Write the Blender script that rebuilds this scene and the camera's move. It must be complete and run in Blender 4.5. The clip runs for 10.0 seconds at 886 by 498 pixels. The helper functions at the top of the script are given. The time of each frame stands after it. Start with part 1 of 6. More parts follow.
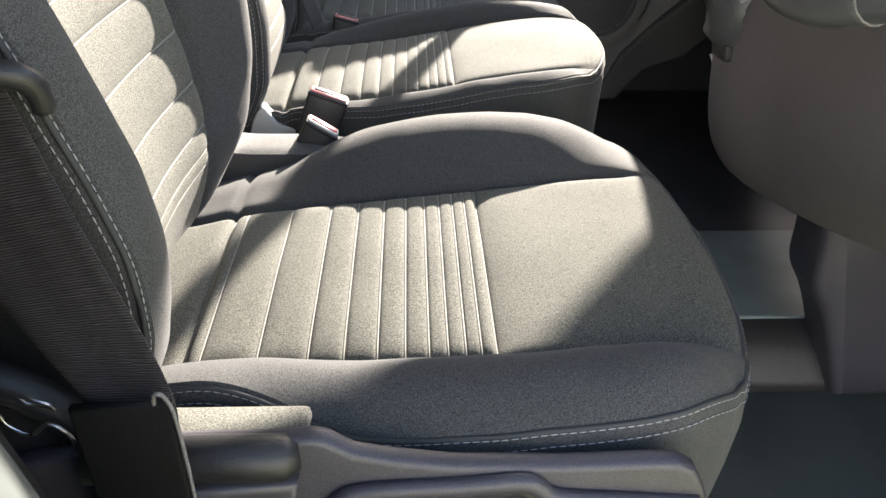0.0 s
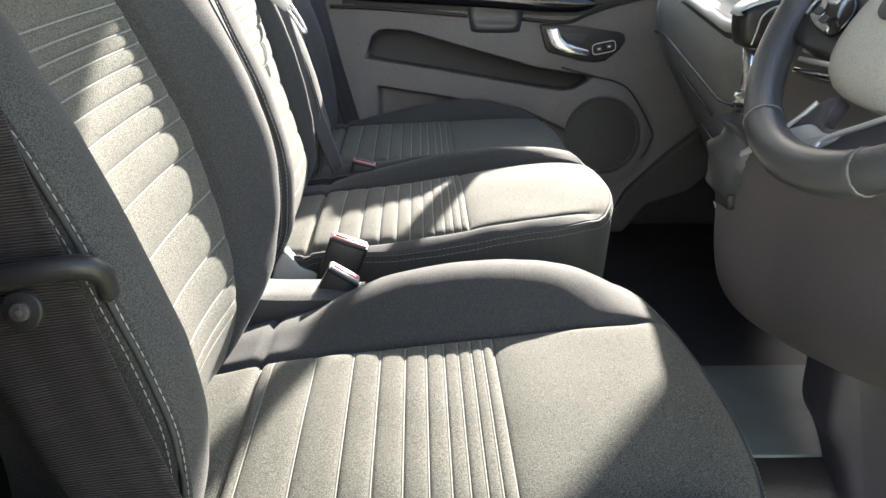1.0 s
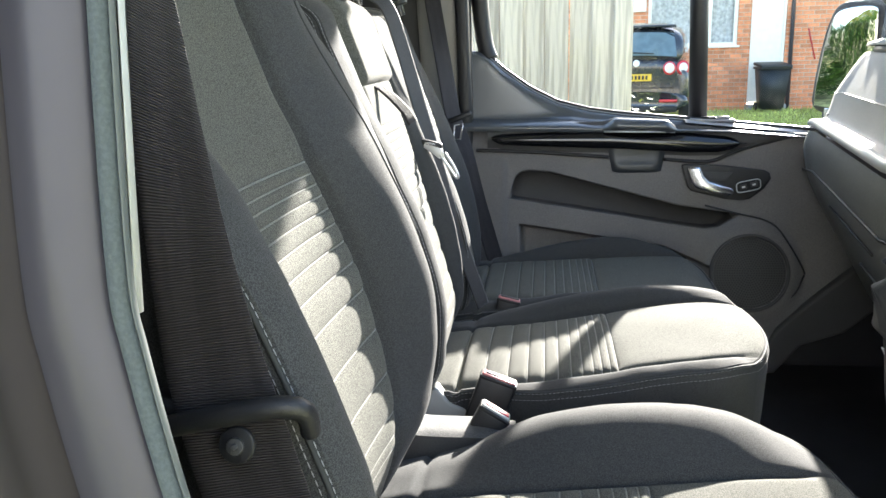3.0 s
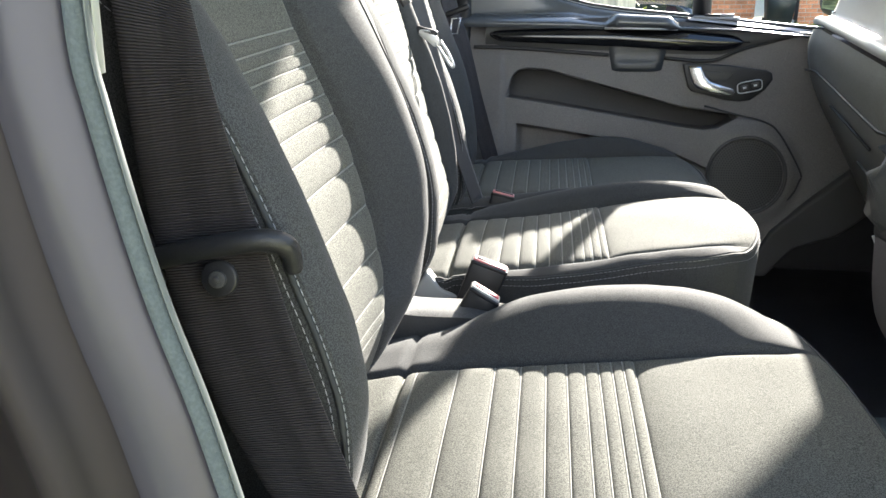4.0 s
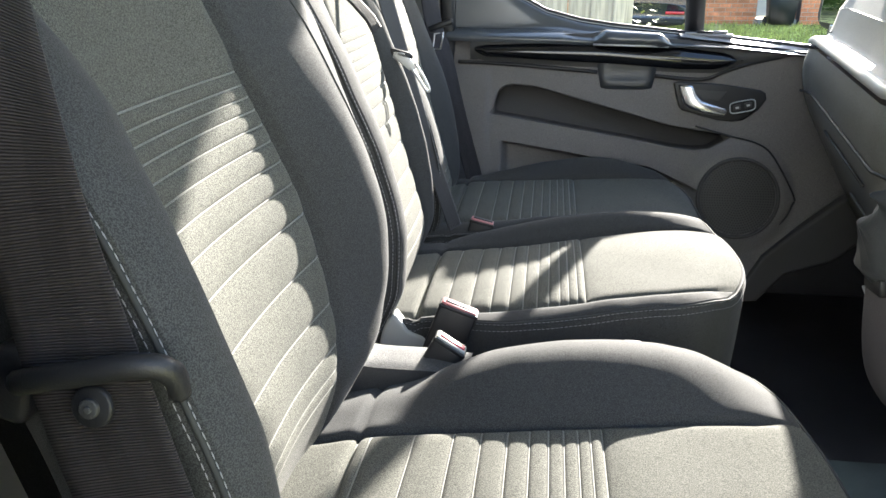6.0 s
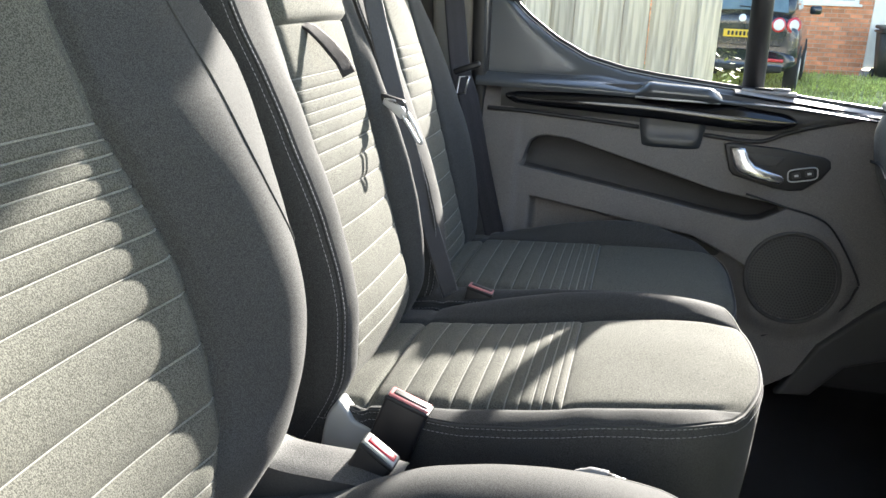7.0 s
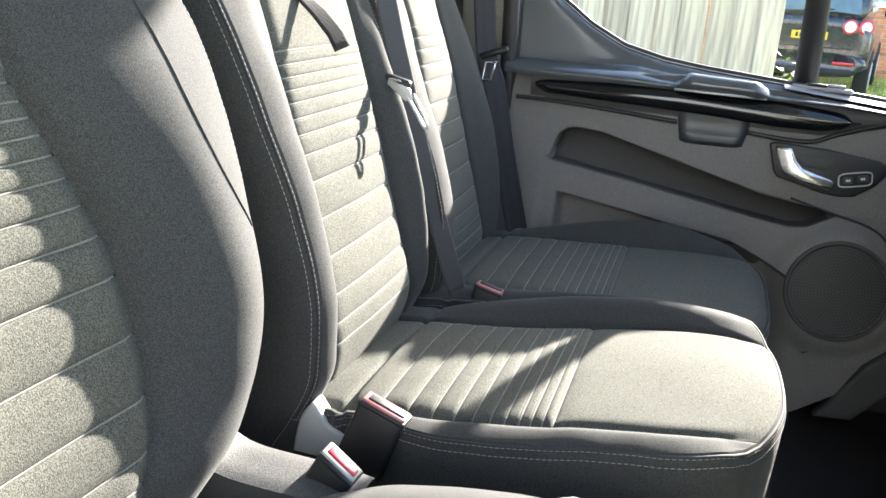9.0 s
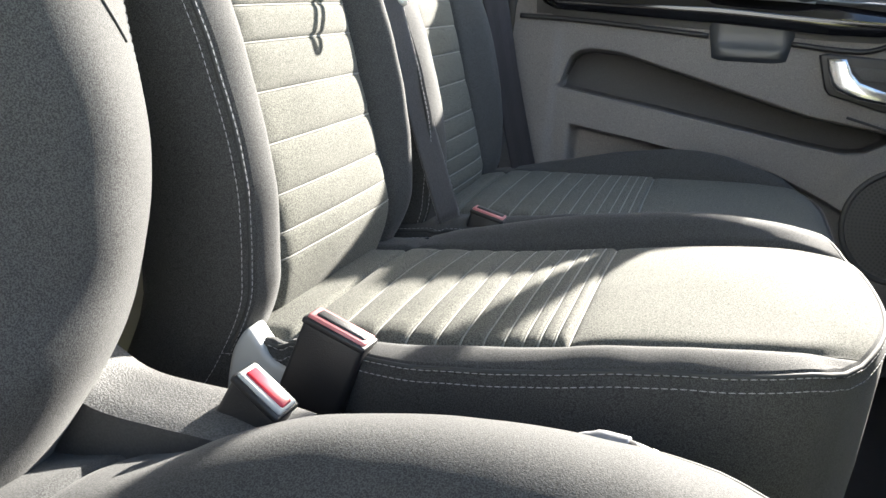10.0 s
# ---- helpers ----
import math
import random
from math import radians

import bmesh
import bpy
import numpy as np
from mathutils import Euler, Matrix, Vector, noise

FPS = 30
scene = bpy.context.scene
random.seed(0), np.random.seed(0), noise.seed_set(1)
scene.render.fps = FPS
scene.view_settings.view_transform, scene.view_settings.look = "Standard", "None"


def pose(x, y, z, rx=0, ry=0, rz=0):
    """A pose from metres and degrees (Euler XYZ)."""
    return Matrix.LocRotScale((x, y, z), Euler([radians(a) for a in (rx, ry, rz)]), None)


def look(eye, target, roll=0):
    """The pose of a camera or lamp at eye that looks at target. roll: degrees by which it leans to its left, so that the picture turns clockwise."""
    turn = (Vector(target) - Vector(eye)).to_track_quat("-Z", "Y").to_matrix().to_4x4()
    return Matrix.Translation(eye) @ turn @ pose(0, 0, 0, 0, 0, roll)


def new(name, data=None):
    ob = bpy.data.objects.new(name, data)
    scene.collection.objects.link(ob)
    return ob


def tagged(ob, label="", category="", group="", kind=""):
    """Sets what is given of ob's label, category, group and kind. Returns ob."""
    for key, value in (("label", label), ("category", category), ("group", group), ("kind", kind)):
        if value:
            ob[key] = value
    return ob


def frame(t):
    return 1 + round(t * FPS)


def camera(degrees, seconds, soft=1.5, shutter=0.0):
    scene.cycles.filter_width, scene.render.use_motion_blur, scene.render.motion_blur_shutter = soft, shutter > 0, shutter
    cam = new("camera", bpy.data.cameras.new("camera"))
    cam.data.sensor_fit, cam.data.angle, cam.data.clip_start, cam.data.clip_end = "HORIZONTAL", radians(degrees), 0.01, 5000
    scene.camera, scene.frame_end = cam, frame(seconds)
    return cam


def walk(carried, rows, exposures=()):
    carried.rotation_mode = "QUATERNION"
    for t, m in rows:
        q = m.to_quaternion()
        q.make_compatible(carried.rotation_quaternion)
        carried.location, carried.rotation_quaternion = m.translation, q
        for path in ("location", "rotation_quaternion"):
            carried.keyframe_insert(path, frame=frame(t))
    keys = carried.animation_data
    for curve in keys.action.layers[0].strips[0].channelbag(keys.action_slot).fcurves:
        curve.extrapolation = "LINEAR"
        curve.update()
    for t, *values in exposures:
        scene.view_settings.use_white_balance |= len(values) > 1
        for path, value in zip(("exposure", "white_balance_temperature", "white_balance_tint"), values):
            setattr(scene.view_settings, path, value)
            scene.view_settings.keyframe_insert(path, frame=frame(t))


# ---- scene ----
cam = camera(57.9, 10.0)
PATH = [
    (0, (0.228, -0.558, 0.775), (0.31, 1.14, -0.278), 1.1),
    (0.5, (0.23, -0.567, 0.775), (0.29, 1.159, -0.232), 0.6),
    (1, (0.215, -0.569, 0.812), (0.282, 1.267, 0.023), 0.6),
    (1.2, (0.195, -0.561, 0.826), (0.285, 1.32, 0.154), 2.0),
    (1.5, (0.191, -0.574, 0.852), (0.151, 1.35, 0.307), 0.2),
    (2, (0.186, -0.586, 0.865), (-0.046, 1.345, 0.4), -2.1),
    (2.2, (0.192, -0.595, 0.862), (-0.068, 1.334, 0.405), -2.7),
    (3.3, (0.189, -0.591, 0.817), (-0.062, 1.328, 0.315), -1.1),
    (3.5, (0.191, -0.593, 0.808), (-0.059, 1.32, 0.279), -0.9),
    (4, (0.197, -0.598, 0.79), (-0.049, 1.268, 0.113), -0.8),
    (4.5, (0.198, -0.598, 0.782), (-0.039, 1.254, 0.065), -0.9),
    (5, (0.2, -0.598, 0.776), (-0.035, 1.252, 0.053), -0.7),
    (5.5, (0.202, -0.594, 0.788), (-0.031, 1.261, 0.077), -0.3),
    (6, (0.228, -0.521, 0.826), (-0.017, 1.34, 0.136), -0.2),
    (6.2, (0.249, -0.474, 0.832), (0.009, 1.402, 0.182), 0.1),
    (7.3, (0.359, -0.32, 0.832), (-0.159, 1.509, 0.211), 2.5),
    (7.5, (0.366, -0.305, 0.826), (-0.164, 1.52, 0.202), 2.6),
    (8, (0.368, -0.288, 0.839), (-0.188, 1.529, 0.216), 2.7),
    (8.5, (0.374, -0.279, 0.823), (-0.197, 1.536, 0.205), 3.3),
    (9, (0.379, -0.256, 0.809), (-0.195, 1.552, 0.172), 3.2),
    (9.5, (0.391, -0.23, 0.756), (-0.211, 1.57, 0.125), 3.1),
    (10, (0.362, -0.093, 0.65), (-0.245, 1.707, 0.024), 2.0),
]
walk(cam, [(t, look(eye, target, roll)) for t, eye, target, roll in PATH], [(0, 2.67, 6900, 14), (0.6, 2.73, 6850, 13), (1.4, 2.71, 6600, 11), (3, 2.68, 6480, 10), (4.2, 2.79, 6550, 10), (5.4, 2.79, 6550, 10), (6.2, 2.66, 6520, 10), (8.0, 2.58, 6600, 10), (8.6, 2.66, 6600, 10), (9.0, 2.9, 6600, 10), (9.5, 2.97, 6600, 10), (10, 2.93, 6600, 10)])

# ---- world and sun ----
SUN = Vector((0.36, 1.042, 0.404)).normalized()
SUN_EL = math.asin(SUN.z)
world = bpy.data.worlds.new("sky")
scene.world = world
world.use_nodes = True
wn = world.node_tree.nodes
sky = wn.new("ShaderNodeTexSky")
sky.sky_type = "NISHITA"
sky.sun_disc = False
sky.sun_elevation = SUN_EL
sky.sun_rotation = math.atan2(SUN.x, SUN.y)
world.node_tree.links.new(sky.outputs[0], wn["Background"].inputs[0])
wn["Background"].inputs[1].default_value = 0.135
sun_data = bpy.data.lights.new("sun", "SUN")
sun_data.energy, sun_data.angle, sun_data.color = 4.9, radians(0.8), (1.0, 0.95, 0.865)
sun_ob = new("sun", sun_data)
sun_ob.matrix_world = look(SUN * 30, (0, 0, 0))

# ---- materials ----
def material(name, color, rough=0.6, metal=0.0, spread=0.15, scale=8.0, fine=0.0, fine_scale=400.0, bump=0.0, bump_scale=300.0, coat=0.0, island=False, spec=0.5):
    """A surface whose colour drifts at a coarse and a fine scale, with fine relief."""
    m = bpy.data.materials.new(name)
    m.use_nodes = True
    n, l = m.node_tree.nodes, m.node_tree.links
    p = n["Principled BSDF"]
    p.inputs["Roughness"].default_value, p.inputs["Metallic"].default_value = rough, metal
    p.inputs["Coat Weight"].default_value, p.inputs["Coat Roughness"].default_value = coat, 0.08
    p.inputs["Specular IOR Level"].default_value = spec
    co = n.new("ShaderNodeTexCoord")
    a = n.new("ShaderNodeTexNoise")
    a.inputs["Scale"].default_value, a.inputs["Detail"].default_value = scale, 5
    l.new(co.outputs["Object"], a.inputs["Vector"])
    ramp = n.new("ShaderNodeMapRange")
    ramp.inputs["From Min"].default_value, ramp.inputs["From Max"].default_value = 0.3, 0.7
    ramp.inputs["To Min"].default_value, ramp.inputs["To Max"].default_value = 1 - spread, 1 + spread
    l.new(a.outputs["Fac"], ramp.inputs["Value"])
    value = ramp.outputs["Result"]
    if fine:
        b = n.new("ShaderNodeTexNoise")
        b.inputs["Scale"].default_value, b.inputs["Detail"].default_value = fine_scale, 1
        l.new(co.outputs["Object"], b.inputs["Vector"])
        r2 = n.new("ShaderNodeMapRange")
        r2.inputs["From Min"].default_value, r2.inputs["From Max"].default_value = 0.38, 0.62
        r2.inputs["To Min"].default_value, r2.inputs["To Max"].default_value = 1 - fine, 1 + fine
        l.new(b.outputs["Fac"], r2.inputs["Value"])
        mul = n.new("ShaderNodeMath")
        mul.operation = "MULTIPLY"
        l.new(value, mul.inputs[0]), l.new(r2.outputs["Result"], mul.inputs[1])
        value = mul.outputs[0]
    if island:
        oi = n.new("ShaderNodeObjectInfo")
        r3 = n.new("ShaderNodeMapRange")
        r3.inputs["To Min"].default_value, r3.inputs["To Max"].default_value = 0.75, 1.2
        l.new(oi.outputs["Random"], r3.inputs["Value"])
        mul = n.new("ShaderNodeMath")
        mul.operation = "MULTIPLY"
        l.new(value, mul.inputs[0]), l.new(r3.outputs["Result"], mul.inputs[1])
        value = mul.outputs[0]
    mix = n.new("ShaderNodeVectorMath")
    mix.operation = "SCALE"
    mix.inputs[0].default_value = color
    l.new(value, mix.inputs["Scale"])
    l.new(mix.outputs[0], p.inputs["Base Color"])
    rr = n.new("ShaderNodeMapRange")
    rr.inputs["To Min"].default_value, rr.inputs["To Max"].default_value = max(rough - 0.1, 0.02), min(rough + 0.1, 1)
    l.new(a.outputs["Fac"], rr.inputs["Value"])
    l.new(rr.outputs["Result"], p.inputs["Roughness"])
    if bump:
        c = n.new("ShaderNodeTexNoise")
        c.inputs["Scale"].default_value, c.inputs["Detail"].default_value = bump_scale, 3
        l.new(co.outputs["Object"], c.inputs["Vector"])
        bn = n.new("ShaderNodeBump")
        bn.inputs["Strength"].default_value, bn.inputs["Distance"].default_value = bump, 1.0 / bump_scale
        l.new(c.outputs["Fac"], bn.inputs["Height"])
        l.new(bn.outputs["Normal"], p.inputs["Normal"])
    return m


def sheen(m, weight, rough=0.4, tint=(1, 1, 1)):
    p = m.node_tree.nodes["Principled BSDF"]
    p.inputs["Sheen Weight"].default_value, p.inputs["Sheen Roughness"].default_value = weight, rough
    p.inputs["Sheen Tint"].default_value = (*tint, 1)
    return m


FABRIC = sheen(material("knit_fabric", (0.096, 0.096, 0.082), 0.92, spread=0.06, scale=14, fine=0.47, fine_scale=960, bump=0.35, bump_scale=1000, spec=0.3), 0.06)
SEAM = sheen(material("pale_seam_welt", (0.2, 0.2, 0.178), 0.8, spread=0.1, fine=0.2, fine_scale=900), 0.1)
FABRIC_SIDE = sheen(material("charcoal_fabric", (0.0515, 0.0525, 0.0525), 0.9, spread=0.06, scale=10, fine=0.42, fine_scale=1250, bump=0.35, bump_scale=1300, spec=0.3), 0.08)
THREAD = material("pale_thread", (0.33, 0.33, 0.34), 0.7, spread=0.1)
PIPING = material("dark_piping", (0.04, 0.042, 0.042), 0.8)
PLASTIC = material("black_plastic", (0.018, 0.018, 0.02), 0.45, spread=0.2, scale=20, bump=0.25, bump_scale=900)
PLASTIC_PURPLE = material("charcoal_plastic", (0.048, 0.045, 0.055), 0.45, spread=0.12, scale=12, fine=0.25, fine_scale=1400, bump=0.25, bump_scale=1500)
PLASTIC_GREY = material("grey_grained_plastic", (0.17, 0.16, 0.156), 0.6, spread=0.1, scale=6, fine=0.2, fine_scale=800, bump=0.45, bump_scale=800)
# grey plastic made paler, standing in for light bounced onto dash and hub
DASH = material("bounce_lightened_dash_plastic", (0.5, 0.49, 0.455), 0.55, spread=0.1, scale=6, fine=0.1, fine_scale=700, bump=0.25, bump_scale=800, spec=0.35)
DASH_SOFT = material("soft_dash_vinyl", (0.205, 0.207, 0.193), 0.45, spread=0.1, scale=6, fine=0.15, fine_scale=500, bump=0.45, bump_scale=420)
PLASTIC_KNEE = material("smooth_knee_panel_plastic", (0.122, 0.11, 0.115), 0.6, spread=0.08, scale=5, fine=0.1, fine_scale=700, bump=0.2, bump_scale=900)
# door plastic darkened to hold the shade inside the armrest recess
RECESS_SHADE = material("shaded_recess_plastic", (0.06, 0.0575, 0.057), 0.6, spread=0.1, scale=6, fine=0.12, fine_scale=700, bump=0.3, bump_scale=800)
DASH_LIP = material("pale_satin_lip", (0.62, 0.62, 0.61), 0.35, spread=0.06)
PLASTIC_DARK = material("dark_grained_plastic", (0.06, 0.059, 0.059), 0.55, spread=0.12, scale=6, fine=0.12, fine_scale=700, bump=0.3, bump_scale=800)
PLASTIC_TRIM = material("pale_grained_trim", (0.1, 0.1, 0.099), 0.5, spread=0.1, fine=0.35, fine_scale=900, bump=0.5, bump_scale=900)
PLASTIC_LIGHT = material("light_grey_plastic", (0.34, 0.34, 0.35), 0.3, spread=0.1, bump=0.15, bump_scale=600)
SMOOTH_BLUE = material("satin_slate_plastic", (0.088, 0.097, 0.108), 0.23, spread=0.06, spec=0.85, bump=0.1, bump_scale=900)
CUP = material("dark_slate_cup", (0.03, 0.036, 0.044), 0.35, spread=0.1, bump=0.1, bump_scale=900)
PIANO = material("piano_black", (0.008, 0.008, 0.01), 0.08, spread=0.2, coat=0.5)
CHROME = material("satin_chrome", (0.72, 0.72, 0.74), 0.22, metal=1.0, spread=0.05)
SILVER = material("silver_paint", (0.6, 0.61, 0.63), 0.35, metal=0.6, spread=0.06)
STEEL = material("steel", (0.5, 0.5, 0.52), 0.28, metal=1.0)
RUBBER_SEAL = material("woven_door_seal", (0.062, 0.076, 0.08), 0.8, spread=0.06, fine=0.1, fine_scale=900, bump=0.4, bump_scale=1200)
SEAL_LIP = material("pale_rubber_lip", (0.085, 0.096, 0.092), 0.6, spread=0.08)
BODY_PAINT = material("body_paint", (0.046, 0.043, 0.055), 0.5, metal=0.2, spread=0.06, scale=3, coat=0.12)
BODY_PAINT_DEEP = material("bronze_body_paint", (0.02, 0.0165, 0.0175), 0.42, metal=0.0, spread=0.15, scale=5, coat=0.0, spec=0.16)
WHITE_TRIM = material("white_trim", (0.45, 0.46, 0.45), 0.5)
LEATHER = material("black_leather", (0.062, 0.065, 0.069), 0.36, spread=0.15, scale=20, bump=0.3, bump_scale=500)
RED = material("red_button", (0.55, 0.03, 0.05), 0.35)
BUCKLE_PINK = material("pink_buckle_face", (0.55, 0.2, 0.2), 0.35)
RISER = material("grained_black_vinyl", (0.03, 0.028, 0.03), 0.4, spread=0.15, scale=8, bump=0.45, bump_scale=600)
TOE_RUBBER = material("black_toe_rubber", (0.02, 0.022, 0.023), 0.55, spread=0.3, scale=7, bump=0.5, bump_scale=500)
MAT_RUBBER = material("rubber_floor", (0.046, 0.06, 0.063), 0.45, spread=0.3, scale=7, bump=0.5, bump_scale=500)
# floor rubber made brighter: the light falling on the mat is in its colour
MAT_LIT = material("lit_floor_mat_rubber", (0.115, 0.145, 0.148), 0.4, spread=0.3, scale=9, bump=0.5, bump_scale=500)
# rim leather a little paler, for the highlight along the lower rim
RIM_HIGHLIGHT = material("highlit_rim_section", (0.075, 0.076, 0.076), 0.34, spread=0.1, bump=0.15, bump_scale=700)
KNOB_BLACK = material("black_gear_knob", (0.014, 0.013, 0.014), 0.38, spread=0.15, bump=0.1, bump_scale=700)
BULKHEAD = material("painted_bulkhead", (0.32, 0.31, 0.29), 0.6, spread=0.08)
HEADLINING = material("headlining", (0.42, 0.41, 0.39), 0.9, spread=0.06, bump=0.2)
SCREEN = material("screen_glass", (0.02, 0.03, 0.03), 0.12, spread=0.2)
CARPAINT = material("dark_car_paint", (0.02, 0.025, 0.033), 0.25, coat=0.8)
# pale blue base colour holds the sky's reflection in the car windows
CARGLASS = material("sky_tinted_car_glass", (0.13, 0.19, 0.22), 0.06)
TAIL = material("tail_lamp", (0.5, 0.02, 0.03), 0.2, coat=0.5)
TAIL_WHITE = material("lamp_lens", (0.75, 0.7, 0.7), 0.2)
PLATE = material("yellow_plate", (0.75, 0.48, 0.03), 0.5)
TYRE = material("tyre", (0.02, 0.02, 0.02), 0.8)
BIN = material("bin_plastic", (0.02, 0.024, 0.026), 0.5)
UPVC = material("white_upvc", (0.88, 0.82, 0.73), 0.4, spread=0.05)
NET = material("net_curtain", (0.5, 0.5, 0.48), 0.85, spread=0.3, scale=14)
GREEN_A = material("leaf_green", (0.075, 0.15, 0.028), 0.6, spread=0.5, scale=5)
GREEN_B = material("leaf_yellow", (0.2, 0.24, 0.05), 0.6, spread=0.4, scale=5)
GRASS = material("grass", (0.46, 0.5, 0.14), 0.85, spread=0.5, scale=1.5, fine=0.5, fine_scale=40, bump=0.6, bump_scale=60)
FENCE_WOOD = material("weathered_wood", (0.44, 0.4, 0.34), 0.85, spread=0.12, scale=4, fine=0.17, fine_scale=60, bump=0.5, bump_scale=60, island=True)
for nd in [k for k in FENCE_WOOD.node_tree.nodes if k.type == "TEX_NOISE"]:
    mp = FENCE_WOOD.node_tree.nodes.new("ShaderNodeMapping")
    mp.inputs["Scale"].default_value = (1, 1, 0.06)
    FENCE_WOOD.node_tree.links.new(nd.inputs["Vector"].links[0].from_socket, mp.inputs["Vector"])
    FENCE_WOOD.node_tree.links.new(mp.outputs[0], nd.inputs["Vector"])
# knots in the boards
fn, fl = FENCE_WOOD.node_tree.nodes, FENCE_WOOD.node_tree.links
fb = fn["Principled BSDF"].inputs["Base Color"]
knots, kmap, kr, kmix, ktc = fn.new("ShaderNodeTexVoronoi"), fn.new("ShaderNodeMapping"), fn.new("ShaderNodeMapRange"), fn.new("ShaderNodeVectorMath"), fn.new("ShaderNodeNewGeometry")
kmap.inputs["Scale"].default_value = (6.0, 1.0, 2.2)
knots.inputs["Scale"].default_value = 1.0
kr.inputs["From Min"].default_value, kr.inputs["From Max"].default_value = 0.05, 0.13
kr.inputs["To Min"].default_value, kr.inputs["To Max"].default_value = 0.5, 1.0
kmix.operation = "SCALE"
fl.new(ktc.outputs["Position"], kmap.inputs["Vector"]), fl.new(kmap.outputs[0], knots.inputs["Vector"])
fl.new(knots.outputs["Distance"], kr.inputs["Value"]), fl.new(kr.outputs["Result"], kmix.inputs["Scale"])
fl.new(fb.links[0].from_socket, kmix.inputs[0]), fl.new(kmix.outputs[0], fb)
SOIL = material("lawn", (0.46, 0.45, 0.19), 0.95, spread=0.5, scale=0.9, fine=0.5, fine_scale=12, bump=0.6, bump_scale=20)


def webbing():
    m = material("belt_webbing", (0.022, 0.02, 0.022), 0.55, spread=0.15, scale=30)
    n, l = m.node_tree.nodes, m.node_tree.links
    uv = n.new("ShaderNodeUVMap")
    w = n.new("ShaderNodeTexWave")
    w.bands_direction = "Y"
    w.inputs["Scale"].default_value, w.inputs["Distortion"].default_value = 27.0, 0.15
    l.new(uv.outputs[0], w.inputs["Vector"])
    bn = n.new("ShaderNodeBump")
    bn.inputs["Strength"].default_value, bn.inputs["Distance"].default_value = 1.0, 0.001
    l.new(w.outputs["Fac"], bn.inputs["Height"])
    p = n["Principled BSDF"]
    l.new(bn.outputs["Normal"], p.inputs["Normal"])
    mix = n.new("ShaderNodeMix")
    mix.data_type = "RGBA"
    mix.inputs["A"].default_value, mix.inputs["B"].default_value = (0.01, 0.0085, 0.0095, 1), (0.066, 0.057, 0.061, 1)
    l.new(w.outputs["Fac"], mix.inputs["Factor"])
    # two woven stripes along the strap
    stripe = n.new("ShaderNodeTexWave")
    stripe.bands_direction = "X"
    stripe.inputs["Scale"].default_value, stripe.inputs["Phase Offset"].default_value = 1.7, -1.0
    l.new(uv.outputs[0], stripe.inputs["Vector"])
    sr = n.new("ShaderNodeMapRange")
    sr.inputs["From Min"].default_value, sr.inputs["From Max"].default_value = 0.45, 0.6
    sr.inputs["To Min"].default_value, sr.inputs["To Max"].default_value = 0.96, 1.18
    l.new(stripe.outputs["Fac"], sr.inputs["Value"])
    sc = n.new("ShaderNodeVectorMath")
    sc.operation = "SCALE"
    l.new(mix.outputs["Result"], sc.inputs[0]), l.new(sr.outputs["Result"], sc.inputs["Scale"])
    l.new(sc.outputs[0], p.inputs["Base Color"])
    return sheen(m, 0.02)


WEB = webbing()
SLEEVE = material("matte_black_sleeve", (0.009, 0.009, 0.009), 0.8, spec=0.12, spread=0.15, bump=0.2, bump_scale=700)
WEB_GREY = sheen(material("grey_webbing", (0.052, 0.049, 0.05), 0.6, spread=0.1, fine=0.15, fine_scale=700, bump=0.5, bump_scale=700), 0.3)


def glass(name, tint=(0.9, 0.95, 0.95)):
    m = bpy.data.materials.new(name)
    m.use_nodes = True
    n, l = m.node_tree.nodes, m.node_tree.links
    n.remove(n["Principled BSDF"])
    t, g, mx, fr = n.new("ShaderNodeBsdfTransparent"), n.new("ShaderNodeBsdfGlossy"), n.new("ShaderNodeMixShader"), n.new("ShaderNodeFresnel")
    t.inputs[0].default_value = (*tint, 1)
    g.inputs["Roughness"].default_value = 0.02
    fr.inputs["IOR"].default_value = 1.3
    l.new(fr.outputs[0], mx.inputs[0]), l.new(t.outputs[0], mx.inputs[1]), l.new(g.outputs[0], mx.inputs[2])
    l.new(mx.outputs[0], n["Material Output"].inputs[0])
    return m


GLASS = glass("window_glass", (0.95, 0.96, 0.95))
MIRROR = material("mirror_glass", (0.9, 0.92, 0.92), 0.02, metal=1.0, spread=0.01)
MIRROR.node_tree.nodes["Principled BSDF"].inputs["Roughness"].default_value = 0.02
for k in list(MIRROR.node_tree.links):
    if k.to_socket.name == "Roughness":
        MIRROR.node_tree.links.remove(k)


BRICK_SINGLE = material("single_red_brick", (0.74, 0.3, 0.15), 0.9, spread=0.2, scale=9, fine=0.2, fine_scale=70, bump=0.4, bump_scale=90, island=True)
BRICK_REST = material("red_brickwork", (0.74, 0.3, 0.15), 0.9, spread=0.2, scale=9, fine=0.2, fine_scale=70, bump=0.4, bump_scale=90)
nt = BRICK_REST.node_tree
geo, mp, mul = nt.nodes.new("ShaderNodeNewGeometry"), nt.nodes.new("ShaderNodeMapRange"), nt.nodes.new("ShaderNodeVectorMath")
mp.inputs["To Min"].default_value, mp.inputs["To Max"].default_value = 0.7, 1.25
mul.operation = "SCALE"
base = nt.nodes["Principled BSDF"].inputs["Base Color"]
src = base.links[0].from_socket
nt.links.new(geo.outputs["Random Per Island"], mp.inputs["Value"])
nt.links.new(src, mul.inputs[0]), nt.links.new(mp.outputs["Result"], mul.inputs["Scale"]), nt.links.new(mul.outputs[0], base)
